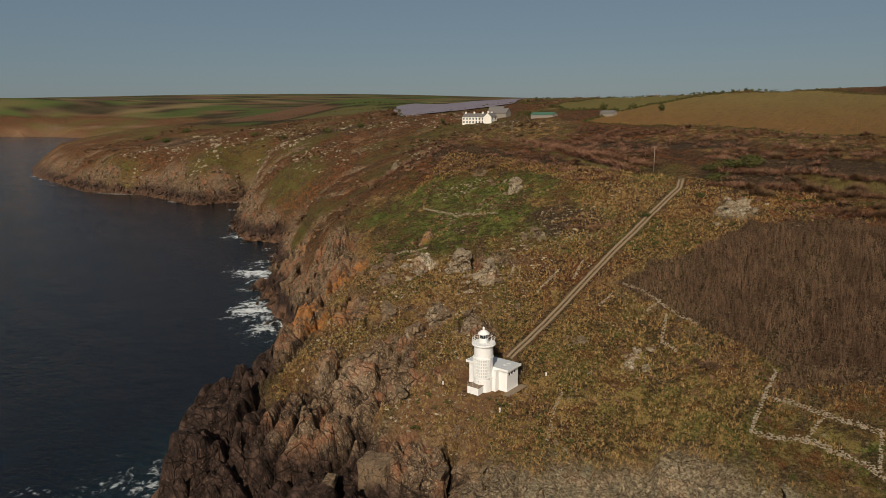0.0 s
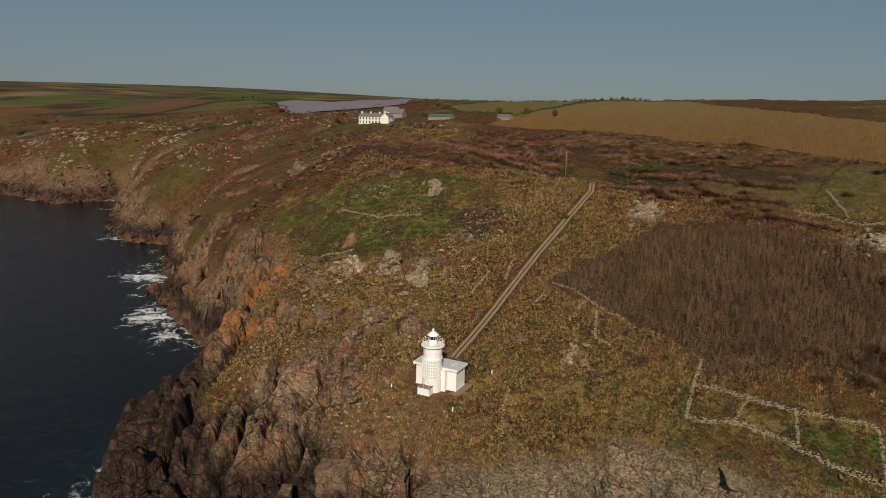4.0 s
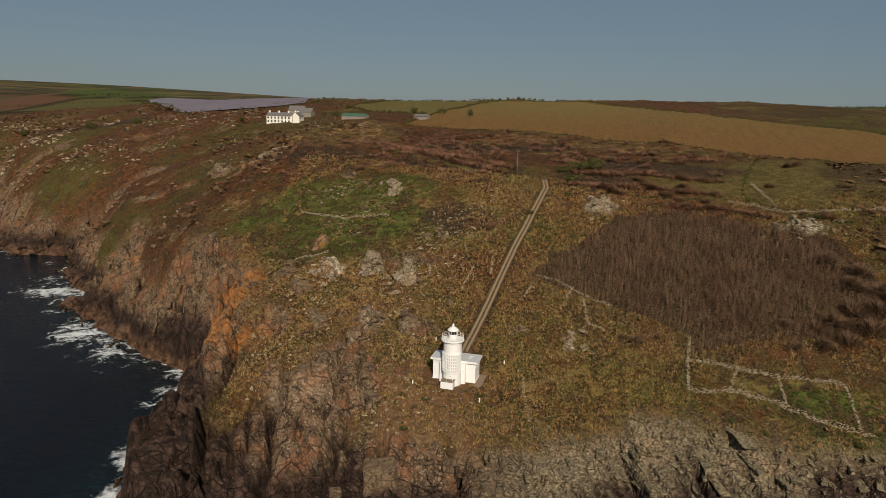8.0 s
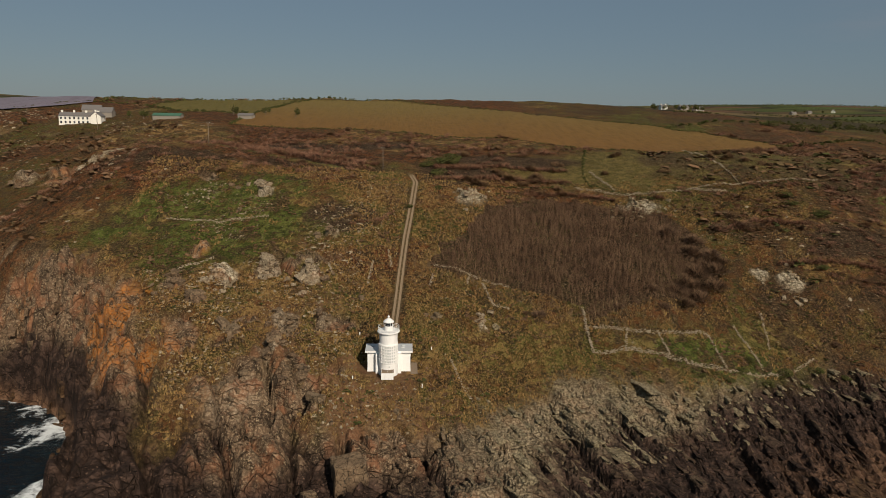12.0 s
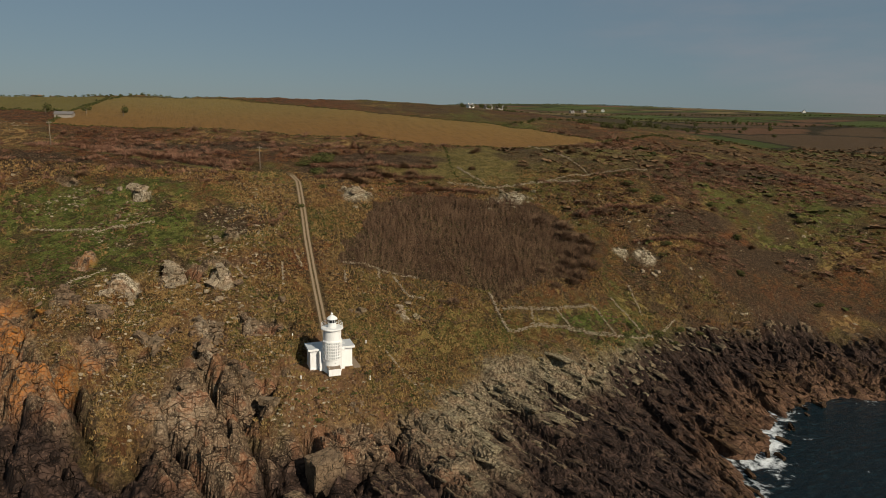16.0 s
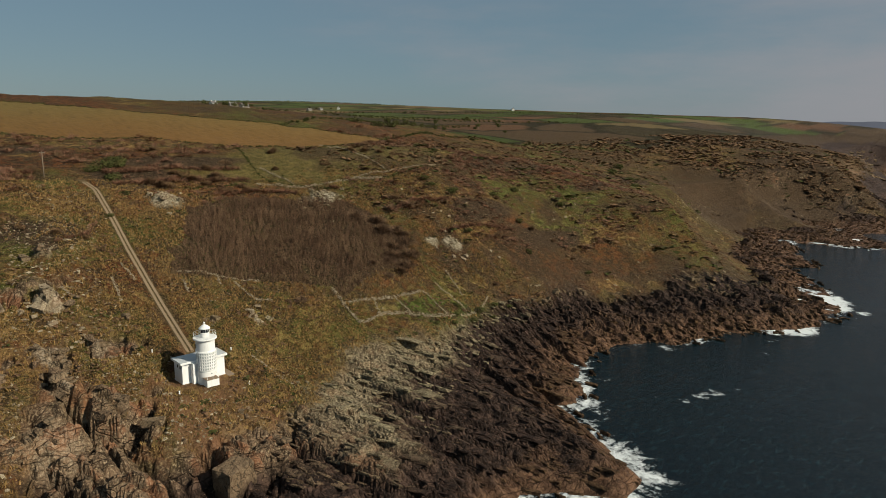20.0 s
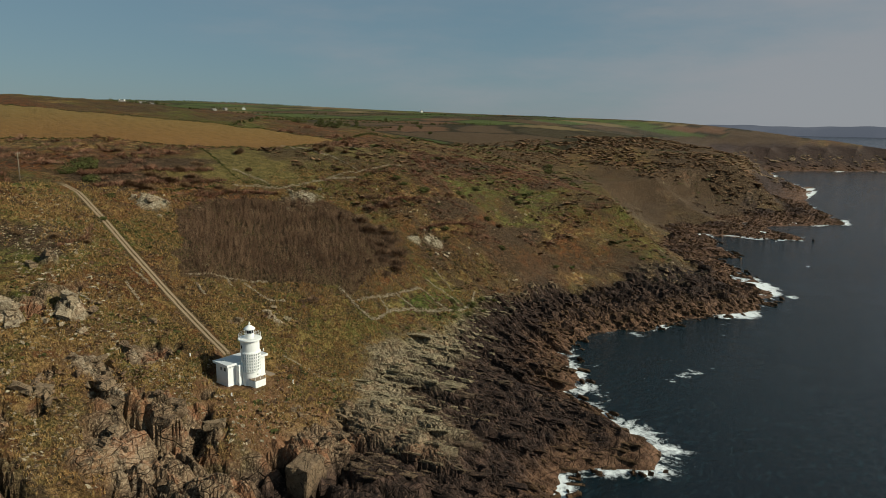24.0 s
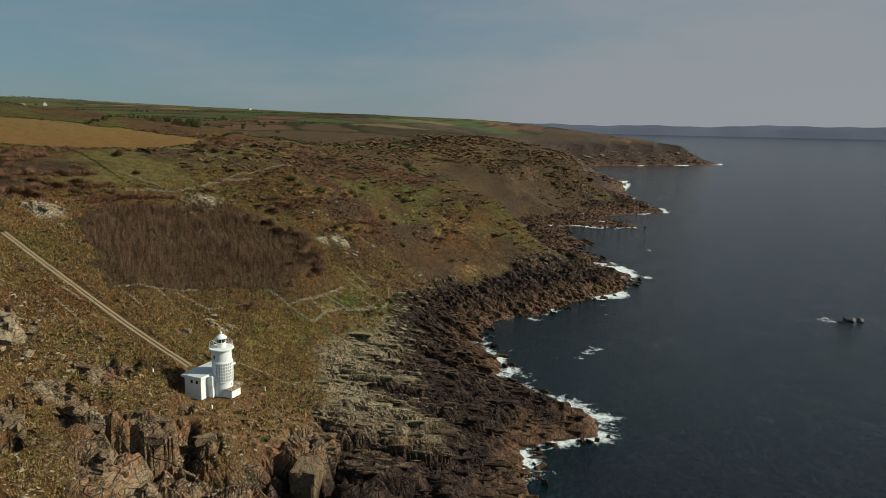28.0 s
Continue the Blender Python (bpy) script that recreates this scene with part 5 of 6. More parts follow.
BOULDER_MESHES = [rock_mesh(n) for n in range(18)]
PALE_MESHES = [m.copy() for m in BOULDER_MESHES]
for _m in PALE_MESHES:
    _m.materials[0] = PALE_STONE


def boulder(x, y, size, rng, squash=0.8, label="weathered grey granite boulder in rough grass", group="granite boulders on the headland", sink=0.3, kinds=(0, 14)):
    n = int(rng.integers(*kinds))
    ob = new("boulder", BOULDER_MESHES[n])
    sx, sy, sz = size * rng.uniform(0.75, 1.3), size * rng.uniform(0.75, 1.3), size * squash * rng.uniform(0.8, 1.25)
    ob.matrix_basis = Matrix.LocRotScale((x, y, on_ground(x, y) + sz * (0.55 - sink)), Euler((rng.normal(-0.1, 0.22), rng.normal(0, 0.2), rng.uniform(0, 6.28) if n < 8 else radians(-69) + rng.normal(0, 0.5))), (sx, sy, sz))
    return tagged(ob, label, "boulder", group)


# centre x, y, spread, count, size of the stones
CRAGS = ([(-42.2, 76.4, 4.0, 10, 2.1), (-59, 84, 3.0, 8, 1.5), (-51, 78.5, 2.5, 4, 1.1), (-31.6, 35.3, 3.2, 9, 2.3), (-20.8, 31.2, 3.6, 11, 1.8), (-42.7, 31.1, 5.0, 22, 1.1), (-24.9, 16.7, 3.4, 9, 2.0), (-15.7, 18.1, 2.0, 5, 1.5), (-13.8, 13.6, 1.2, 3, 1.8), (-24.1, 9.0, 2.4, 5, 2.0), (-17.5, 50.9, 2.2, 6, 1.3), (-54.5, 32, 3.0, 7, 2.0), (-47.5, 23.1, 2.0, 5, 1.7), (-15, 34.4, 1.8, 4, 1.2), (-102, 109, 6.5, 18, 2.2), (-147, 141, 6, 9, 2.4), (25, 81, 5.0, 26, 1.1)] + [(76, 77, 5.0, 16, 0.8), (86, 75, 5.0, 16, 0.8), (79, 75, 6.0, 26, 0.9), (10, 19.5, 2.4, 8, 0.9), (22, 21.5, 2.8, 9, 1.0), (-57, 28, 5, 10, 1.8), (-33, -3, 4.5, 10, 1.5), (-12, -9, 5, 9, 1.1), (3, -12, 5, 7, 0.8), (18, -3, 4, 8, 0.6), (-28, 8, 3.5, 8, 1.4), (-36, 12, 4.0, 10, 1.6), (-20, -2, 4.0, 8, 1.4), (110, 37.6, 5, 22, 0.8)])


def build_boulders():
    rng = np.random.default_rng(11)
    for cx, cy, spread, count, size in CRAGS:
        for _ in range(count):
            ob = boulder(cx + rng.normal(0, spread * 0.55), cy + rng.normal(0, spread * 0.55), size * rng.uniform(0.4, 1.1), rng, label="pale lichen-covered granite boulder in a rocky outcrop")
            if (cx, cy) in ((-42.2, 76.4), (-42.7, 31.1), (25, 81), (79, 75), (-102, 109), (-31.6, 35.3), (-20.8, 31.2), (110, 37.6), (22, 21.5)):
                ob.data = PALE_MESHES[BOULDER_MESHES.index(ob.data)]
    for x, y, size in ((-7.3, 24.8, 1.0), (25.8, 19.6, 1.0), (-45.3, 64.3, 1.6), (-11.5, 13.8, 1.3), (-9.4, 14.8, 1.0), (6.0, 45, 0.7), (33, 28, 0.8), (14, 27, 0.7)):
        boulder(x, y, size, rng, 0.75, "large rounded granite boulder lying in the grass")
    bm = box(bmesh.new(), -3.0, 3.0, -2.4, 2.4, -5.5, 2.3, 0.5)
    bmesh.ops.subdivide_edges(bm, edges=bm.edges[:], cuts=5, use_grid_fill=True)
    p = np.array([v.co[:] for v in bm.verts])
    dent = np.stack([fbm(p[:, (k + 1) % 3] + 9, p[:, (k + 2) % 3] * 0.8 + p[:, k] * 0.3, 1.7, 3, 130 + k) for k in range(3)], 1)
    for v, shift in zip(bm.verts, dent):
        v.co += Vector(shift * 0.42)
    bmesh.ops.triangulate(bm, faces=bm.faces[:])
    block = part("boulder", bm, STONE, None)
    block.matrix_basis = pose(-6.6, -24.4, -7.2, 3, -3, 14)
    tagged(block, "big square-cut block of reddish granite on the shore", "boulder", "granite boulders on the headland")
    boulder(-14.5, -8.6, 1.5, rng, 1.0, "dark upright rock at the edge of the turf")
    for x, y, size in ((-62, 14, 2.4), (-13, -30, 1.8), (4, -33, 1.6)):
        boulder(x, y, size, rng, 0.9, "huge rounded block of cracked granite on the cliff", sink=0.8, kinds=(0, 18))


build_boulders()


# ==== dry-stone walls
WALL_STONE = paint("pale_wall_stone", (0.35, 0.285, 0.195), 0.9, 0.7, (0.15, 0.11, 0.07))


def dry_wall(points, height=0.8, width=0.6, seed=0, label="low tumbled dry-stone wall of grey granite"):
    rng = np.random.default_rng(seed)
    rows = []
    for (ax, ay), (bx, by) in zip(points[:-1], points[1:]):
        run = math.hypot(bx - ax, by - ay)
        turn = math.atan2(by - ay, bx - ax)
        for course in range(max(1, round(height / 0.26))):
            t = rng.uniform(0, 0.3)
            while t < run:
                for side in (-0.5, 0.5):
                    if rng.random() < 0.86 - 0.18 * course:
                        x = ax + (bx - ax) * t / run - math.sin(turn) * side * width * 0.5 + rng.normal(0, 0.05)
                        y = ay + (by - ay) * t / run + math.cos(turn) * side * width * 0.5 + rng.normal(0, 0.05)
                        s = rng.uniform(0.16, 0.30)
                        rows.append((x, y, on_ground(x, y) + 0.1 + course * 0.26, s * 1.25, s, s * 0.8, turn + rng.normal(0, 0.25), rng.normal(0, 0.2)))
                t += rng.uniform(0.32, 0.55)
    ob = strewn("dry_stone_wall", PEBBLES, rows, WALL_STONE, label, "stone wall")
    ob["kind"] = ""
    ob["group"] = "dry-stone walls"


for n, (points, h) in enumerate(((([(48.4, 24.5), (48.0, 18), (47.8, 10.8), (52, 11.0), (57.5, 11.8), (64, 11.2), (70, 9.3), (80, 8.6)], 0.95), ([(47.4, 18.5), (57.2, 17.4), (67, 17.6), (79, 19)], 0.7), ([(58, 18), (56, 12)], 0.5), ([(79, 19), (80, 9)], 0.45), ([(98, 30), (95, 18)], 0.5), ([(80, 8.6), (88, 9.5), (97, 12), (106, 17)], 0.5), ([(88, 24), (90, 11)], 0.5), ([(66, 17.5), (66.5, 11)], 0.5),  ([(-5, 40), (-5.3, 36), (-6, 31)], 0.6), ([(-1, 45), (0, 38)], 0.5), ([(-17, 39.5), (-15, 33)], 0.6), ([(11, 41), (20, 38.5), (31, 34)], 0.45), ([(11, 36), (10, 31)], 0.5), ([(21, 39), (20, 34)], 0.45), ([(24, 35), (26, 27), (30, 25)], 0.5)) + (([(-55, 36), (-51, 38.5), (-47, 40)], 0.45), ([(-66, 62), (-50, 58), (-36, 60)], 0.4), ([(14, 7), (15, 2), (17.5, -5)], 0.3), ([(62, 92), (78, 84), (99, 82), (110, 78)], 0.9), ([(116, 132), (117, 110), (116, 84)], 0.6), ([(99, 83), (122, 82), (144, 84)], 0.6), ([(70, 103), (75, 87)], 0.7)))):
    dry_wall(points, h, seed=500 + n)


# ==== bushes, scrub and hedges
def bush_thing(seed, material, label, bare=False):
    """A bush: a crown of fine leaf sprays, or of bare twigs that fan out, on a few stems."""
    rng = np.random.default_rng(seed)
    b = thing("bush", label, "bush", "bushes on the headland")
    if bare:
        v, f = [], []
        for k in range(520):
            a, up = rng.uniform(0, 6.28), rng.uniform(0.15, 1.45)
            way = np.array([math.cos(a) * math.cos(up), math.sin(a) * math.cos(up), math.sin(up)])
            foot = way * rng.uniform(0.25, 0.6) * (1, 1, 0.9) + rng.normal(0, 0.08, 3)
            tip = way * rng.uniform(0.8, 1.08) + rng.normal(0, 0.06, 3)
            side = np.cross(way, (0.3, 0.2, 1.0)) * 0.026
            n = len(v)
            v += [foot - side, foot + side, tip]
            f.append((n, n + 1, n + 2))
        v, f = np.array(v), np.array(f)
    else:
        v, f = prototype_shrub(seed, 800, 0.062)
        v, f = v[:-20], f[:-15]
    crown = new("crown", mesh_of("crown", v, f, material, False))
    crown.parent = b
    bm = bmesh.new()
    for k in range(7):
        a = rng.uniform(0, 6.28)
        rod(bm, (0.05 * math.cos(a), 0.05 * math.sin(a), -0.2), (0.4 * math.cos(a), 0.4 * math.sin(a), 0.6), 0.03, 5, 0.012)
    part("stems", bm, TWIG, b)
    return b


def place_bushes():
    rng = np.random.default_rng(21)
    kinds = [bush_thing(601, GORSE, "dark green gorse bush on the slope"), bush_thing(602, GORSE, "dense dark green gorse bush"), bush_thing(603, SCRUB, "bare brown bramble and blackthorn bush", True), bush_thing(604, SCRUB, "low bare brown scrub bush"), bush_thing(605, TWIG, "rounded leafless grey-brown willow bush", True)]
    used = set()
    spots = ([(15, 107, 4.0, 0), (11, 103, 3.2, 1), (19, 112, 3.5, 0), (-6, 105, 2.6, 3), (-23, 104, 2.6, 2), (-32, 100, 2.4, 2), (-40, 110, 2.4, 3), (16, 79, 2.2, 3), (30, 90, 3.0, 2), (44, 92, 3.0, 2), (50, 96, 2.8, 3), (56, 91, 2.4, 2), (38, 97, 2.6, 3), (136, 124, 3.4, 2), (128, 119, 3.0, 2), (132, 97, 2.6, 3), (123, 116, 2.8, 2), (140, 130, 3.2, 3), (86, 120, 3.0, 2), (153, 142, 3.4, 2), (162, 138, 3.4, 2), (168, 132, 3.2, 2)] + [(127, 102, 2.8, 2), (124, 108, 3.0, 2), (118, 111, 2.8, 2), (149, 106, 2.6, 3), (127, 94, 2.4, 2), (126, 72, 2.6, 0), (133, 63, 2.8, 0), (108, 60, 3.4, 4), (100, 61, 3.4, 4), (40, 95, 3.4, 2), (50, 98, 3.4, 2), (28, 91, 3.0, 2), (16, 96, 4.0, 0), (21, 109, 4.0, 1), (25, 93, 3.0, 2), (156, 59, 2.8, 2), (176, 67, 2.8, 0), (49, 104, 3.0, 2), (36, 99, 3.0, 2), (198, 216, 5.0, 0), (209, 207, 5.0, 1), (216, 204, 5.0, 0)] + [(69, 32, 2.4, 4), (57, 88, 3.0, 2), (50, 88, 3.0, 2), (126, 68, 2.2, 0), (132, 62, 2.4, 0), (157, 62, 2.2, 1), (334, 114, 5.0, 0), (331, 99, 4.0, 1), (82, 31, 4.6, 4), (88, 36, 5.2, 4), (91, 43, 5.0, 4), (85, 41, 5.2, 4), (80, 36, 4.8, 4), (87, 50, 5.0, 4), (94, 47, 4.4, 4), (76, 33, 4.4, 4), (90, 56, 4.6, 4), (83, 60, 4.6, 4), (77, 28, 3.2, 4), (93, 50, 3.4, 4), (70, 26, 2.4, 4), (37, 22.5, 2.2, 4)] + [(34, 24, 1.6, 4), (114, 21, 2.0, 4), (58, 25, 1.8, 4), (106, 62, 2.8, 4), (112, 60, 2.4, 4), (116, 58, 2.2, 3), (-5, 58, 1.6, 2), (-11, 61, 2.0, 2), (-18, 64, 1.6, 3), (-3, 53, 1.6, 3), (164, 34, 2.6, 2), (158, 41, 2.6, 2), (170, 28, 2.2, 3), (122, 43, 2.0, 0), (133, 38, 2.2, 2), (394, 149, 5.0, 0), (310, 83, 3.4, 0), (176, 29, 2.2, 2), (154, 45, 2.6, 0), (193, 53, 2.6, 1), (133, 62, 2.0, 3), (106, 66, 2.4, 3)] + [(142, 29, 2.2, 1), (84, 9, 1.8, 0), (90, 8, 2.0, 1), (87, 13, 1.7, 0), (95, 11, 2.2, 0), (100, 9, 1.6, 1), (79, 6, 1.3, 0), (72, 6, 1.2, 1), (56, 5, 1.0, 0), (62, 4, 1.1, 1), (105, 14, 1.8, 0), (112, 13, 1.6, 1), (163, 16, 1.8, 1), (83, 118, 2.6, 2), (-23, 186, 3.0, 2), (-30, 179, 3.0, 2), (-10, 182, 2.8, 3), (-56, 87, 2.4, 2), (-72, 84, 2.0, 3), (14, 84, 2.0, 0), (4.6, 70, 1.6, 0), (27, 92, 2.6, 3), (-615, 293, 7, 0), (-696, 315, 7, 1), (-465, 298, 6, 0), (-418, 291, 6, 1), (-335, 270, 5, 0), (-291, 262, 5, 1), (-312, 323, 6, 2), (-668, 351, 7, 0), (26, 118, 3.0, 2), (60, 110, 2.4, 3), (75, 100, 2.2, 2)] + [(95, 96, 2.2, 3), (-55, 128, 2.4, 2), (-80, 140, 2.4, 3), (8, 130, 2.4, 3), (40, 128, 2.6, 2), (-15, 135, 2.6, 3)])
    for x, y, size, kind in spots:
        m = Matrix.LocRotScale((x, y, on_ground(x, y) - 0.1), Euler((0, 0, rng.uniform(0, 6.28))), None)
        if kind in used:
            ob = copy_thing(kinds[kind], m)
        else:
            ob = kinds[kind]
            ob.matrix_basis = m
            used.add(kind)
        ob.scale = (size * rng.uniform(0.85, 1.2), size * rng.uniform(0.85, 1.2), size * rng.uniform(0.6, 0.85))


place_bushes()


def leaf_clump(seed):
    v, f = prototype_shrub(seed, 10, 0.42)
    return v[:-20], f[:-15]


FAR_CLUMPS = [leaf_clump(k) for k in range(730, 738)]
LOW_CLUMPS = [prototype_shrub(k, 26, 0.25) for k in range(710, 716)]


TWIG_WARM = plant_material("warm_twigs", ((0.085, 0.045, 0.028), (0.285, 0.150, 0.092), (0.160, 0.090, 0.054), (0.135, 0.066, 0.042)))


def prototype_dome(seed, count=64):
    rng = np.random.default_rng(seed)
    v, f = [], []
    for k in range(count):
        a, up = rng.uniform(0, 6.28), rng.uniform(0.1, 1.45)
        way = np.array([math.cos(a) * math.cos(up), math.sin(a) * math.cos(up), math.sin(up)])
        foot = way * rng.uniform(0.2, 0.55) + rng.normal(0, 0.1, 3)
        side = np.cross(way, (0.3, 0.2, 1.0)) * rng.uniform(0.03, 0.06)
        n = len(v)
        v += [foot - side, foot + side, way * rng.uniform(0.8, 1.1)]
        f.append((n, n + 1, n + 2))
    return np.array(v), np.array(f)


BARE_DOMES = [prototype_dome(k) for k in range(720, 726)]


FIELD_ROOM = [(60, 150), (112, 122), (176, 148), (260, 195), (330, 210), (430, 270), (300, 300), (100, 300)]


def build_scrub():
    open_land = lambda x, y: ~inside(STUBBLE_FIELD, x, y) & ~in_thicket(x, y) & ~inside(FAR_MEADOW, x, y) & ~inside(SHEETED_FIELD, x, y)
    clear = lambda x, y: open_land(x, y) & ~inside(FIELD_ROOM, x, y)
    in_pasture = lambda x, y: np.hypot((x - 108) / 66, (y - 108) / 27) < 0.95
    a = scatter_spots(3400, -130, 190, 50, 190, 31, lambda x, y, z, r: open_land(x, y) & ~in_pasture(x, y) & (r < 0.3) & (fbm(x, y, 22, 3, 311) + 0.45 * smooth(72, 100, y) - 0.3 * smooth(150, 190, y) > 0.24) & (np.hypot((x + 46) / 36, (y - 60) / 28) > 1), (1.2, 3.0), 0.66, 0.1)
    strewn("brown_scrub", BARE_DOMES, a, TWIG_WARM, "tangled rows of leafless brown willow and bramble scrub", "scrub")
    a = scatter_spots(4200, 95, 330, 25, 115, 37, lambda x, y, z, r: ~in_pasture(x, y) & (r < 0.3) & (fbm(x, y, 22, 3, 317) > 0.12), (1.0, 2.6), 0.55, 0.1)
    strewn("slope_scrub", BARE_DOMES, a, TWIG_WARM, "patches of leafless brown scrub on the seaward slope", "scrub")
    a = scatter_spots(11000, -75, 130, -15, 95, 32, lambda x, y, z, r: open_land(x, y) & (r < 0.5) & (fbm(x, y, 11, 3, 312) > 0.0), (0.3, 0.9), 0.55, 0.1)
    strewn("low_heath", FAR_CLUMPS, a, SCRUB, "low clumps of brown heather and dead bracken", "heath")
    a = scatter_spots(3400, -75, 130, -15, 95, 33, lambda x, y, z, r: open_land(x, y) & (r < 0.5) & (fbm(x, y, 9, 3, 313) > 0.1), (0.3, 0.9), 0.55, 0.1)
    strewn("low_gorse", FAR_CLUMPS, a, GORSE, "low dark green clumps of gorse and ivy", "gorse")
    a = scatter_spots(13000, 95, 900, -20, 260, 34, lambda x, y, z, r: clear(x, y) & (r < 0.4) & (z > -8) & (fbm(x, y, 35, 3, 314) > -0.1), (0.6, 2.6), 0.36, 0.1)
    a[:, 3:6] *= (1 + smooth(250, 700, a[:, 0]))[:, None]
    strewn("coastal_heath", FAR_CLUMPS, a, SCRUB, "brown heath and bracken along the cliff slopes", "heath")
    a = scatter_spots(3200, 95, 900, -20, 260, 35, lambda x, y, z, r: clear(x, y) & (r < 0.4) & (z > -8) & (fbm(x, y, 30, 3, 315) > 0.1), (0.8, 3.4), 0.35, 0.1)
    strewn("coastal_gorse", FAR_CLUMPS, a, GORSE, "dark gorse clumps along the cliff slopes", "gorse")
    a = scatter_spots(10000, -760, -90, 60, 420, 36, lambda x, y, z, r: open_land(x, y) & (r < 0.5) & (z > -10) & (fbm(x, y, 40, 3, 316) > 0.0), (0.8, 2.8), 0.5, 0.1)
    strewn("hillside_heath", FAR_CLUMPS, a, SCRUB, "russet bracken and heather on the western hillside", "heath")


build_scrub()


def field_sheet(label, shape, step, lift, material):
    """A field with crisp edges, laid over the land."""
    bm = bmesh.new()
    bm.faces.new([bm.verts.new((fx, fy, 0)) for fx, fy in shape])
    for axis in (0, 1):
        lo, hi = min(q[axis] for q in shape), max(q[axis] for q in shape)
        for at in np.arange(lo + step, hi, step):
            spot = [0, 0, 0]
            spot[axis] = float(at)
            bmesh.ops.bisect_plane(bm, geom=bm.verts[:] + bm.edges[:] + bm.faces[:], plane_co=spot, plane_no=(1 - axis, axis, 0))
    bmesh.ops.triangulate(bm, faces=bm.faces[:])
    for v in bm.verts:
        v.co.z = on_ground(v.co.x, v.co.y) + lift
    bmesh.ops.recalc_face_normals(bm, faces=bm.faces[:])
    tagged(part("field", bm, material, None, smooth_shade=True), label, "field", kind="structure")


def sheeting_material():
    m = Nodes("plastic_sheeting")
    rows = m.noise(0.35, 2, co=m.stretch(-52, 5.0, 0.06))
    c = m.mix(m.ramp(rows, 0.35, 0.65), (0.125, 0.10, 0.115), (0.21, 0.18, 0.205))
    return m.end(m.mix(m.ramp(m.noise(0.05, 4), 0.4, 0.65), c, (0.18, 0.155, 0.175)), 0.6, spec=0.2)


field_sheet("field of early crops under pale mauve plastic sheeting", SHEETED_FIELD, 14, 0.7, sheeting_material())


def hedge(points, step, size, seed, material=None, clumps=None, label="dark hedgerow along a field edge"):
    rng = np.random.default_rng(seed)
    rows = []
    for (ax, ay), (bx, by) in zip(points[:-1], points[1:]):
        run = math.hypot(bx - ax, by - ay)
        for t in np.arange(0, run, step):
            x, y = ax + (bx - ax) * t / run + rng.normal(0, step * 0.15), ay + (by - ay) * t / run + rng.normal(0, step * 0.15)
            s = size * rng.uniform(0.7, 1.25)
            rows.append((x, y, on_ground(x, y) - 0.2, s * 1.2, s * 1.2, s, rng.uniform(0, 6.28), 0))
    ob = strewn("hedge", clumps or LOW_CLUMPS, rows, material or GORSE, label, "hedge")
    ob["kind"], ob["group"] = "", "hedgerows between the fields"


HEDGES = ([([(77, 135), (69, 108), (67, 98), (68, 92), (76, 86), (85, 80), (95, 76)], 1.2, 0.7), ([(97, 76), (118, 79), (140, 82)], 1.3, 0.7), ([(31, 89), (40, 90), (52, 92), (60, 92)], 1.2, 0.8), ([(-84, 212), (-38, 195), (3, 184), (28, 161), (70, 143), (112, 125), (150, 140), (172, 154)], 1.3, 0.75), ([(172, 154), (133, 193), (80, 232), (41, 288), (-15, 366), (-66, 386)], 1.8, 0.8), ([(-66, 386), (-75, 300), (-84, 212)], 2, 1.1), ([(-160, 322), (-150, 395), (-66, 384)], 4, 1.6)] + [([(-165, 322), (-130, 282), (-82, 252)], 3, 1.5), ([(-276, 292), (-236, 304), (-204, 346), (-160, 322)], 3, 1.3), ([(172, 154), (250, 190), (330, 200), (430, 260)], 3.5, 1.5), ([(133, 193), (240, 260), (360, 330)], 4, 1.6), ([(200, 350), (330, 420), (520, 430)], 5, 2.0), ([(80, 420), (200, 450), (320, 560)], 5, 2.0), ([(-640, 690), (-420, 720), (-235, 560), (-204, 348)], 5, 1.8), ([(-700, 420), (-520, 545), (-276, 294)], 6, 1.6), ([(-60, 386), (60, 430), (200, 450)], 4, 1.7)])
for n, (points, step, size) in enumerate(HEDGES):
    hedge(points, step, size, 800 + n)
for n, (points, step, size) in enumerate((([(-72, 126), (-36, 108), (-8, 95)], 1.1, 2.3), ([(-70, 130), (-30, 113), (-6, 102)], 1.3, 2.0), ([(14, 92), (30, 94), (62, 96)], 1.1, 2.1), ([(14, 101), (34, 104), (62, 104)], 1.2, 2.2), ([(44, 86), (60, 88), (74, 82)], 1.0, 2.0), ([(100, 60), (112, 62), (128, 58)], 1.1, 2.0), ([(112, 46), (130, 44), (146, 40)], 1.1, 1.8), ([(-12, 57), (-4, 60), (0, 66)], 1.0, 1.5))):
    hedge(points, step, size, 850 + n, TWIG_WARM, BARE_DOMES, "leafless pink-brown scrub growing along an old bank")
_rng = np.random.default_rng(77)
for n in range(34):
    far, bearing = _rng.uniform(520, 2300), radians(_rng.uniform(-62, 72))
    cx, cy = far * math.sin(bearing), far * math.cos(bearing)
    turn, half = _rng.normal(0, 0.35) - bearing * 0.6, _rng.uniform(90, 260) * (0.6 + far / 1800)
    ends = [(cx + half * u * math.cos(turn), cy + half * u * math.sin(turn)) for u in (-1, 0, 1)]
    if float(inland(np.array([e[0] for e in ends]), np.array([e[1] for e in ends])).min()) > 120:
        hedge(ends, 4 + far / 250, 1.5 + far / 900, 900 + n)


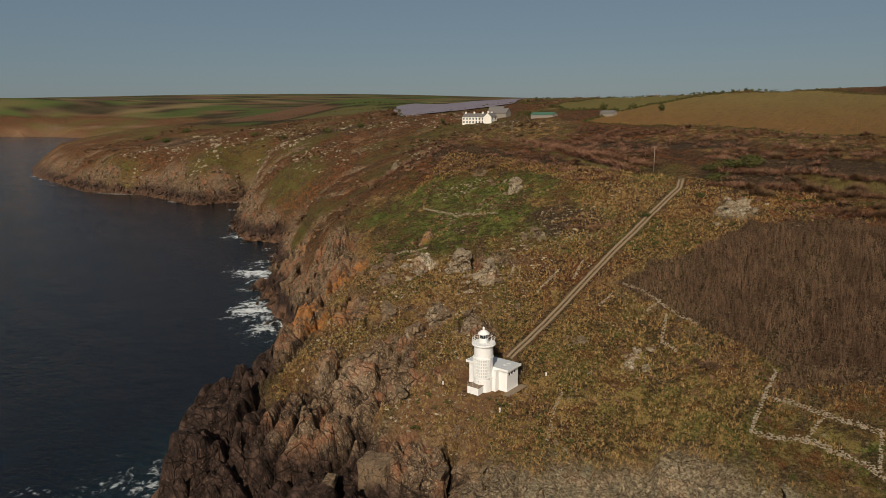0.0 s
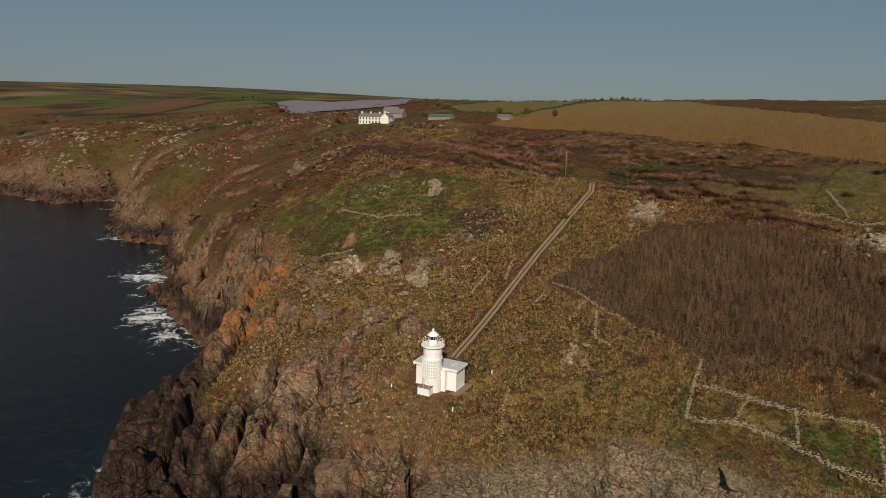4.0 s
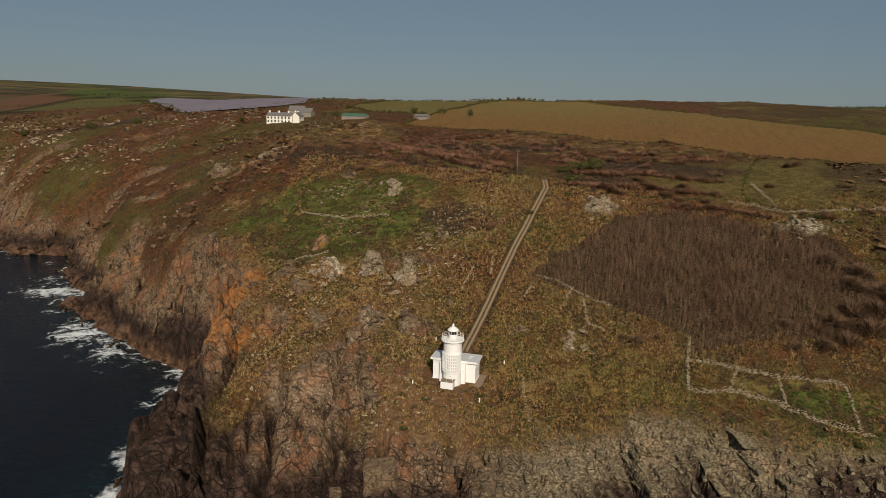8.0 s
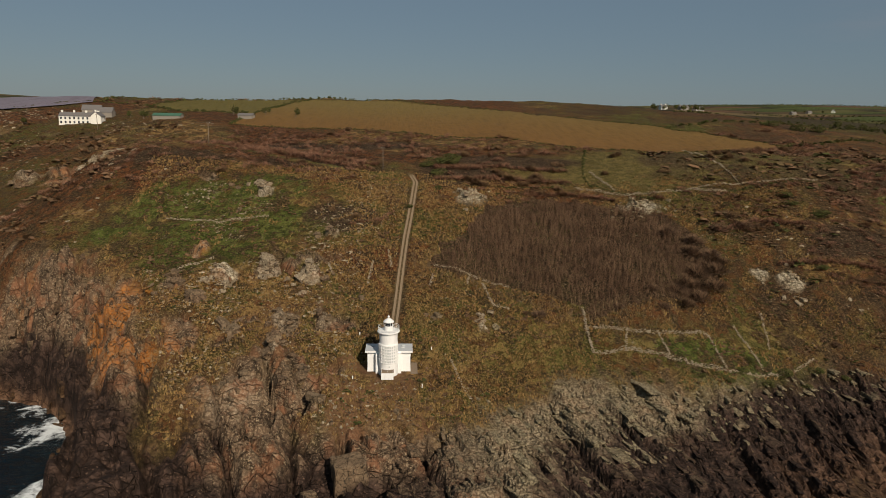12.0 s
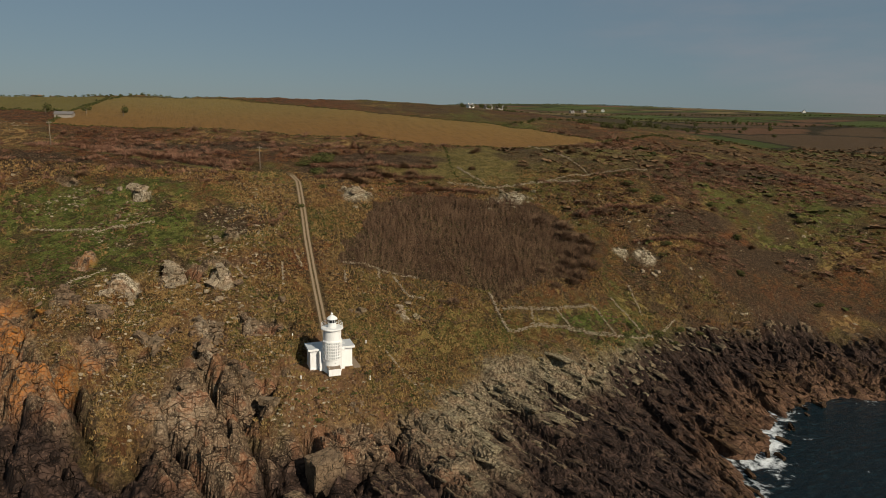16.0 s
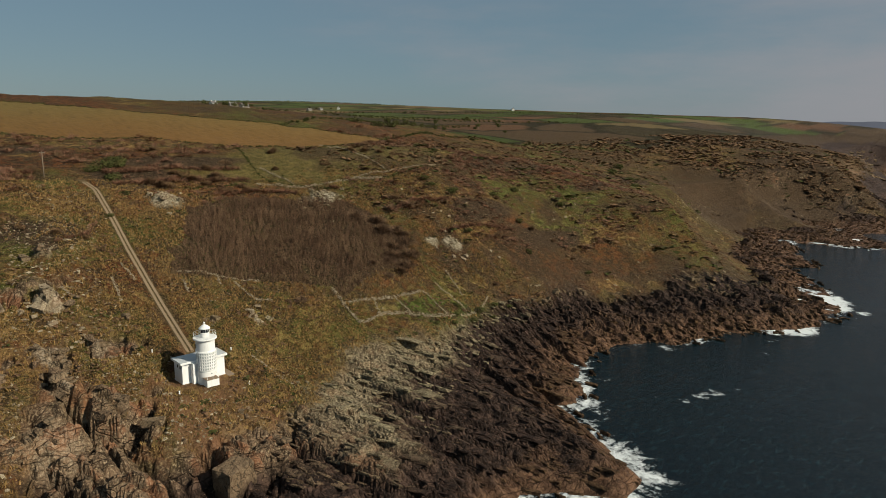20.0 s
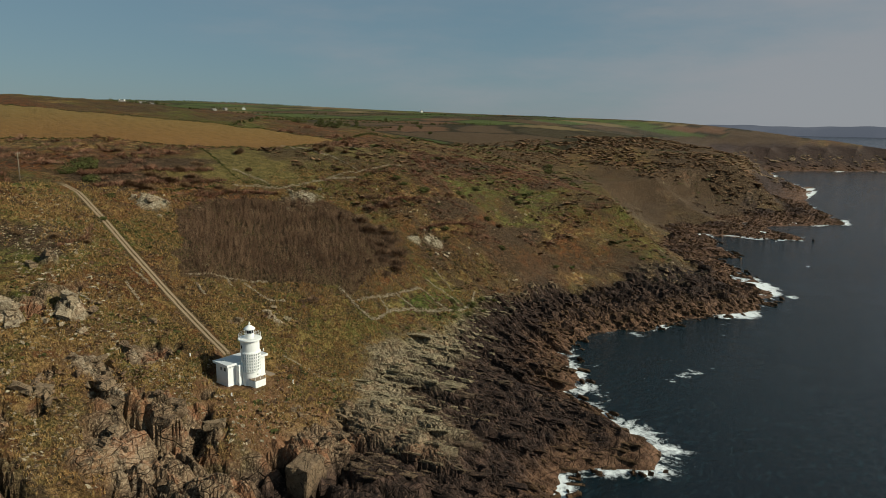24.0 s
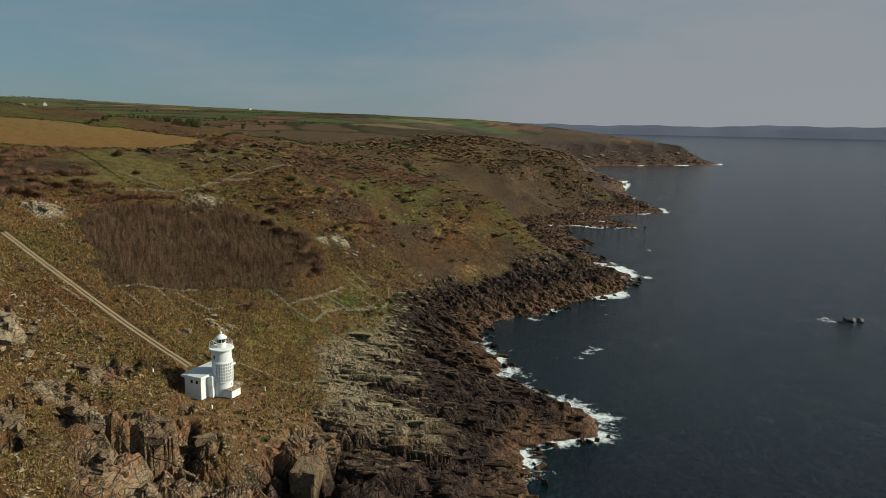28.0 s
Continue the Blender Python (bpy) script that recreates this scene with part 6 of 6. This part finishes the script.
# ==== poles
def telegraph_pole(x, y, height):
    p = thing("telegraph_pole", "weathered wooden telegraph pole on the hillside", "pole", "telegraph poles", at=(x, y, on_ground(x, y)))
    part("pole", rod(bmesh.new(), (0, 0, -0.5), (0, 0, height), 0.16, 10, 0.11), OLD_WOOD, p, smooth_shade=True)
    part("crossarm", box(bmesh.new(), -0.7, 0.7, -0.06, 0.06, height - 0.55, height - 0.42, 0.01), OLD_WOOD, p)
    for k in (-0.6, 0.6):
        part("insulator", turned(bmesh.new(), [(0.04, height - 0.42), (0.07, height - 0.36), (0.05, height - 0.24), (0, height - 0.22)], 10, k), LOUVRE, p, "pale insulator")


OLD_WOOD = paint("old_wood", (0.21, 0.16, 0.115), 0.85, 0.4, (0.10, 0.07, 0.05))
telegraph_pole(-69.0, 119.7, 8.0)
telegraph_pole(-4.0, 97.4, 7.8)
telegraph_pole(-150, 215, 8.0)

# ==== houses
SLATE = paint("slate_roof", (0.135, 0.125, 0.12), 0.75, 0.5, (0.19, 0.165, 0.11))
CREAM = paint("cream_limewash", (0.78, 0.75, 0.66), 0.7, 0.2)
GRANITE_WALL = paint("granite_wall", (0.25, 0.22, 0.18), 0.9, 0.5, (0.14, 0.12, 0.09))
GREEN_TIN = paint("green_tin_roof", (0.05, 0.13, 0.085), 0.55, 0.3, (0.10, 0.10, 0.06))


def cottage(x, y, turn, length, depth, eaves, ridge, wall, roof_mat, label, windows=0, storeys=2, chimneys=2, category="house"):
    """A gabled house with its front along local -y."""
    h = thing("house", label, category, "houses and farms inland")
    z = min(on_ground(x, y), on_ground(x + 4, y - 4)) - 0.3
    h.matrix_basis = pose(x, y, z, 0, 0, turn)
    bm = bmesh.new()
    l, d = length / 2, depth / 2
    pts = [bm.verts.new(p) for p in ((-l, -d, -1.5), (l, -d, -1.5), (l, d, -1.5), (-l, d, -1.5), (-l, -d, eaves), (l, -d, eaves), (l, d, eaves), (-l, d, eaves), (-l, 0, ridge), (l, 0, ridge))]
    for f in ((0, 1, 5, 4), (2, 3, 7, 6), (1, 2, 6, 9, 5), (3, 0, 4, 8, 7), (3, 2, 1, 0)):
        bm.faces.new([pts[k] for k in f])
    walls = part("shell", bm, wall, h)
    for side in (-1, 1):
        bm = bmesh.new()
        lift = 0.18
        a = [(-l - 0.25, side * (d + 0.3), eaves - 0.12 + lift), (l + 0.25, side * (d + 0.3), eaves - 0.12 + lift), (l + 0.25, 0, ridge + lift), (-l - 0.25, 0, ridge + lift)]
        top = [bm.verts.new(p) for p in a]
        low = [bm.verts.new((p[0], p[1], p[2] - 0.16)) for p in a]
        bm.faces.new(top if side < 0 else top[::-1])
        bm.faces.new(low[::-1] if side < 0 else low)
        for k in range(4):
            bm.faces.new((top[k], low[k], low[(k + 1) % 4], top[(k + 1) % 4]))
        bmesh.ops.recalc_face_normals(bm, faces=bm.faces)
        part("roof", bm, roof_mat, h)
    for k in range(chimneys):
        cx = -l + 0.8 + (length - 1.6) * k / max(chimneys - 1, 1)
        c = part("chimney", box(bmesh.new(), cx - 0.45, cx + 0.45, -0.4, 0.4, ridge - 0.6, ridge + 1.1, 0.03), wall, h)
        part("chimney_pot", turned(bmesh.new(), [(0.14, ridge + 1.1), (0.16, ridge + 1.5), (0.1, ridge + 1.5)], 10, cx), SLATE, c)
    for s in range(storeys):
        for k in range(windows):
            wx = -l + (k + 0.5) * length / windows
            window(walls, wx, -d - 0.02, eaves * (s + 0.5) / storeys, 0.95, 1.25, 0)
    return h


cottage(-170.5, 243, 4, 20, 6, 4.2, 6.2, CREAM, SLATE, "long white two-storey row of cottages with slate roof", 9, 2, 4)
cottage(-160.8, 241.5, 94, 7, 5, 4.2, 6.4, CREAM, SLATE, "white gabled cottage wing with slate roof", 2, 2, 1)
cottage(-166, 262, 4, 10, 6, 3.2, 6.0, GRANITE_WALL, SLATE, "grey stone barn with slate roof behind the cottages", 0, 1, 0, "barn")
cottage(-178, 275, 10, 10, 6, 3.5, 6.2, GRANITE_WALL, SLATE, "small grey stone outbuilding with slate roof", 0, 1, 0, "barn")
cottage(-124, 242, -4, 15, 5, 2.2, 3.4, GRANITE_WALL, GREEN_TIN, "long low shed with green metal roof", 0, 1, 0, "shed")
cottage(-80, 232, -10, 8, 4, 2.1, 3.2, GRANITE_WALL, SLATE, "small grey field shed", 0, 1, 0, "shed")
for fx, fy, turn, length, wall, label in ((316, 613, 20, 14, GRANITE_WALL, "grey stone farmhouse among trees"), (290, 606, 15, 9, CREAM, "white farm cottage on the plateau"), (345, 640, 30, 18, GRANITE_WALL, "long grey farm barn"), (70, 640, 5, 16, GRANITE_WALL, "grey stone farm on the skyline"), (95, 655, 10, 10, GRANITE_WALL, "stone outbuilding on the skyline"), (760, 1100, 30, 16, GRANITE_WALL, "far grey farmhouse on the plateau"), (700, 1050, 20, 14, GRANITE_WALL, "far grey stone farm buildings"), (820, 1120, 40, 9, CREAM, "far white cottage among fields"), (-420, 1500, -10, 14, CREAM, "far white cottage among fields"), (-900, 1300, -20, 14, CREAM, "far white cottage on the hill"), (-330, 900, -10, 30, GRANITE_WALL, "long grey barns on the ridge"), (-240, 930, 0, 22, GRANITE_WALL, "far grey farm buildings"), (1150, 900, 50, 14, CREAM, "far white house among fields"), (-1500, 1700, -30, 14, CREAM, "far white house among fields")):
    cottage(fx, fy, turn, length * 0.85, 5.5, 3.4, 5.6, wall, SLATE, label, 4, 2, 2)


# ==== trees
def tree_thing(seed, height=8.0):
    rng = np.random.default_rng(seed)
    t = thing("tree", "dark wind-shaped tree beside a farm", "tree", "trees round the farms")
    bm = bmesh.new()
    rod(bm, (0, 0, -0.4), (0.1, 0, height * 0.45), 0.32, 8, 0.2)
    for k in range(6):
        a = k * 1.05 + rng.uniform(0, 0.5)
        rod(bm, (0.06, 0, height * rng.uniform(0.28, 0.45)), (math.cos(a) * height * 0.25, math.sin(a) * height * 0.25, height * rng.uniform(0.55, 0.75)), 0.13, 6, 0.04)
    part("trunk", bm, OLD_WOOD, t)
    v, f = prototype_shrub(seed + 1, 420, 0.09)
    v, f = v[:-20] * (height * 0.5, height * 0.5, height * 0.62) + (0, 0, height * 0.33), f[:-15]
    crown = new("crown", mesh_of("crown", v, f, GORSE, False))
    crown.parent = t
    return t


def place_trees():
    rng = np.random.default_rng(41)
    first = tree_thing(650)
    spots = [(493, 458), (498, 462), (584, 493), (748, 809), (760, 800), (286, 590), (296, 588), (304, 584), (318, 588), (276, 596), (328, 592), (288, 284), (294, 280), (300, 276), (284, 290), (306, 272), (280, 286), (292, 288), (372, 330), (380, 326), (300, 622), (322, 625), (330, 605), (308, 592), (280, 612), (340, 655), (325, 650), (78, 650), (60, 648), (740, 1110), (720, 1080), (790, 1105), (770, 1130), (-150, 258), (-140, 250), (-128, 246), (-205, 250), (-90, 246), (-72, 243), (-55, 238), (480, 380), (500, 395), (530, 390), (560, 420), (470, 330), (620, 470), (600, 460)]
    spots += [(-700 + 26 * k + rng.normal(0, 8), 1250 + rng.normal(0, 30)) for k in range(16)]
    spots += [(-2000 + 60 * k + rng.normal(0, 18), 1900 + rng.normal(0, 40)) for k in range(14)]
    for n, (x, y) in enumerate(spots):
        m = Matrix.LocRotScale((x, y, on_ground(x, y) - 0.2), Euler((0, 0, rng.uniform(0, 6.28))), None)
        ob = copy_thing(first, m) if n else first
        if not n:
            first.matrix_basis = m
        s = rng.uniform(0.65, 1.1) * (0.75 if n in range(33, 40) else 1.0)
        ob.scale = (s, s, s * rng.uniform(0.7, 1.0))


place_trees()


# ==== skerry and the far coast
def build_skerry():
    rng = np.random.default_rng(51)
    sk = thing("skerry", "black wave-washed rock standing in the sea", "rock", at=(208, -142, SEA))
    for k, (dx, dy, s) in enumerate(((-3.5, 3.5, 1.7), (0.5, 0, 2.6), (3.0, -4.0, 2.2), (1.5, -2, 1.5))):
        v, f = ROCKS[k]
        bm = bmesh.new()
        vs = [bm.verts.new(p) for p in v * (s * 1.4, s * 1.4, s * 0.9) + (dx, dy, 0.2)]
        for q in f:
            bm.faces.new([vs[n] for n in q])
        part("rock", bm, WET_ROCK, sk)


WET_ROCK = paint("wet_black_rock", (0.035, 0.030, 0.027), 0.5, 0.4, (0.07, 0.055, 0.04))
build_skerry()


def build_far_land():
    """The low coast beyond the bay, far behind everything else."""
    m = Nodes("far_coast_glow")
    # the strip glows blue-grey by itself, in place of daylight and haze
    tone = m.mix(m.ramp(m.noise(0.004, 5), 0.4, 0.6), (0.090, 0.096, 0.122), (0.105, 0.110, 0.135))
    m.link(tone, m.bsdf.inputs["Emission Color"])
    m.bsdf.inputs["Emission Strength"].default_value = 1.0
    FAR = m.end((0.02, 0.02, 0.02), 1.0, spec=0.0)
    n, verts, faces = 140, [], []
    for k in range(n):
        b = radians(66 + 66 * k / (n - 1))
        top = 62 + 14 * math.exp(-(((k - 66) / 13) ** 2)) + 4 * math.sin(k * 0.35) + 2 * math.sin(k * 1.1)
        for far, z in ((4650, SEA), (4690, 33 + top * 0.55), (4760, 30 + top)):
            verts.append((far * math.sin(b), far * math.cos(b), z))
    for k in range(n - 1):
        for j in (0, 1):
            a = k * 3 + j
            faces.append((a, a + 3, a + 4, a + 1))
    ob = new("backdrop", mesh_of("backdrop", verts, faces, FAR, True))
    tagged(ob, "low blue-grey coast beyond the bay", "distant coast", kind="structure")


build_far_land()
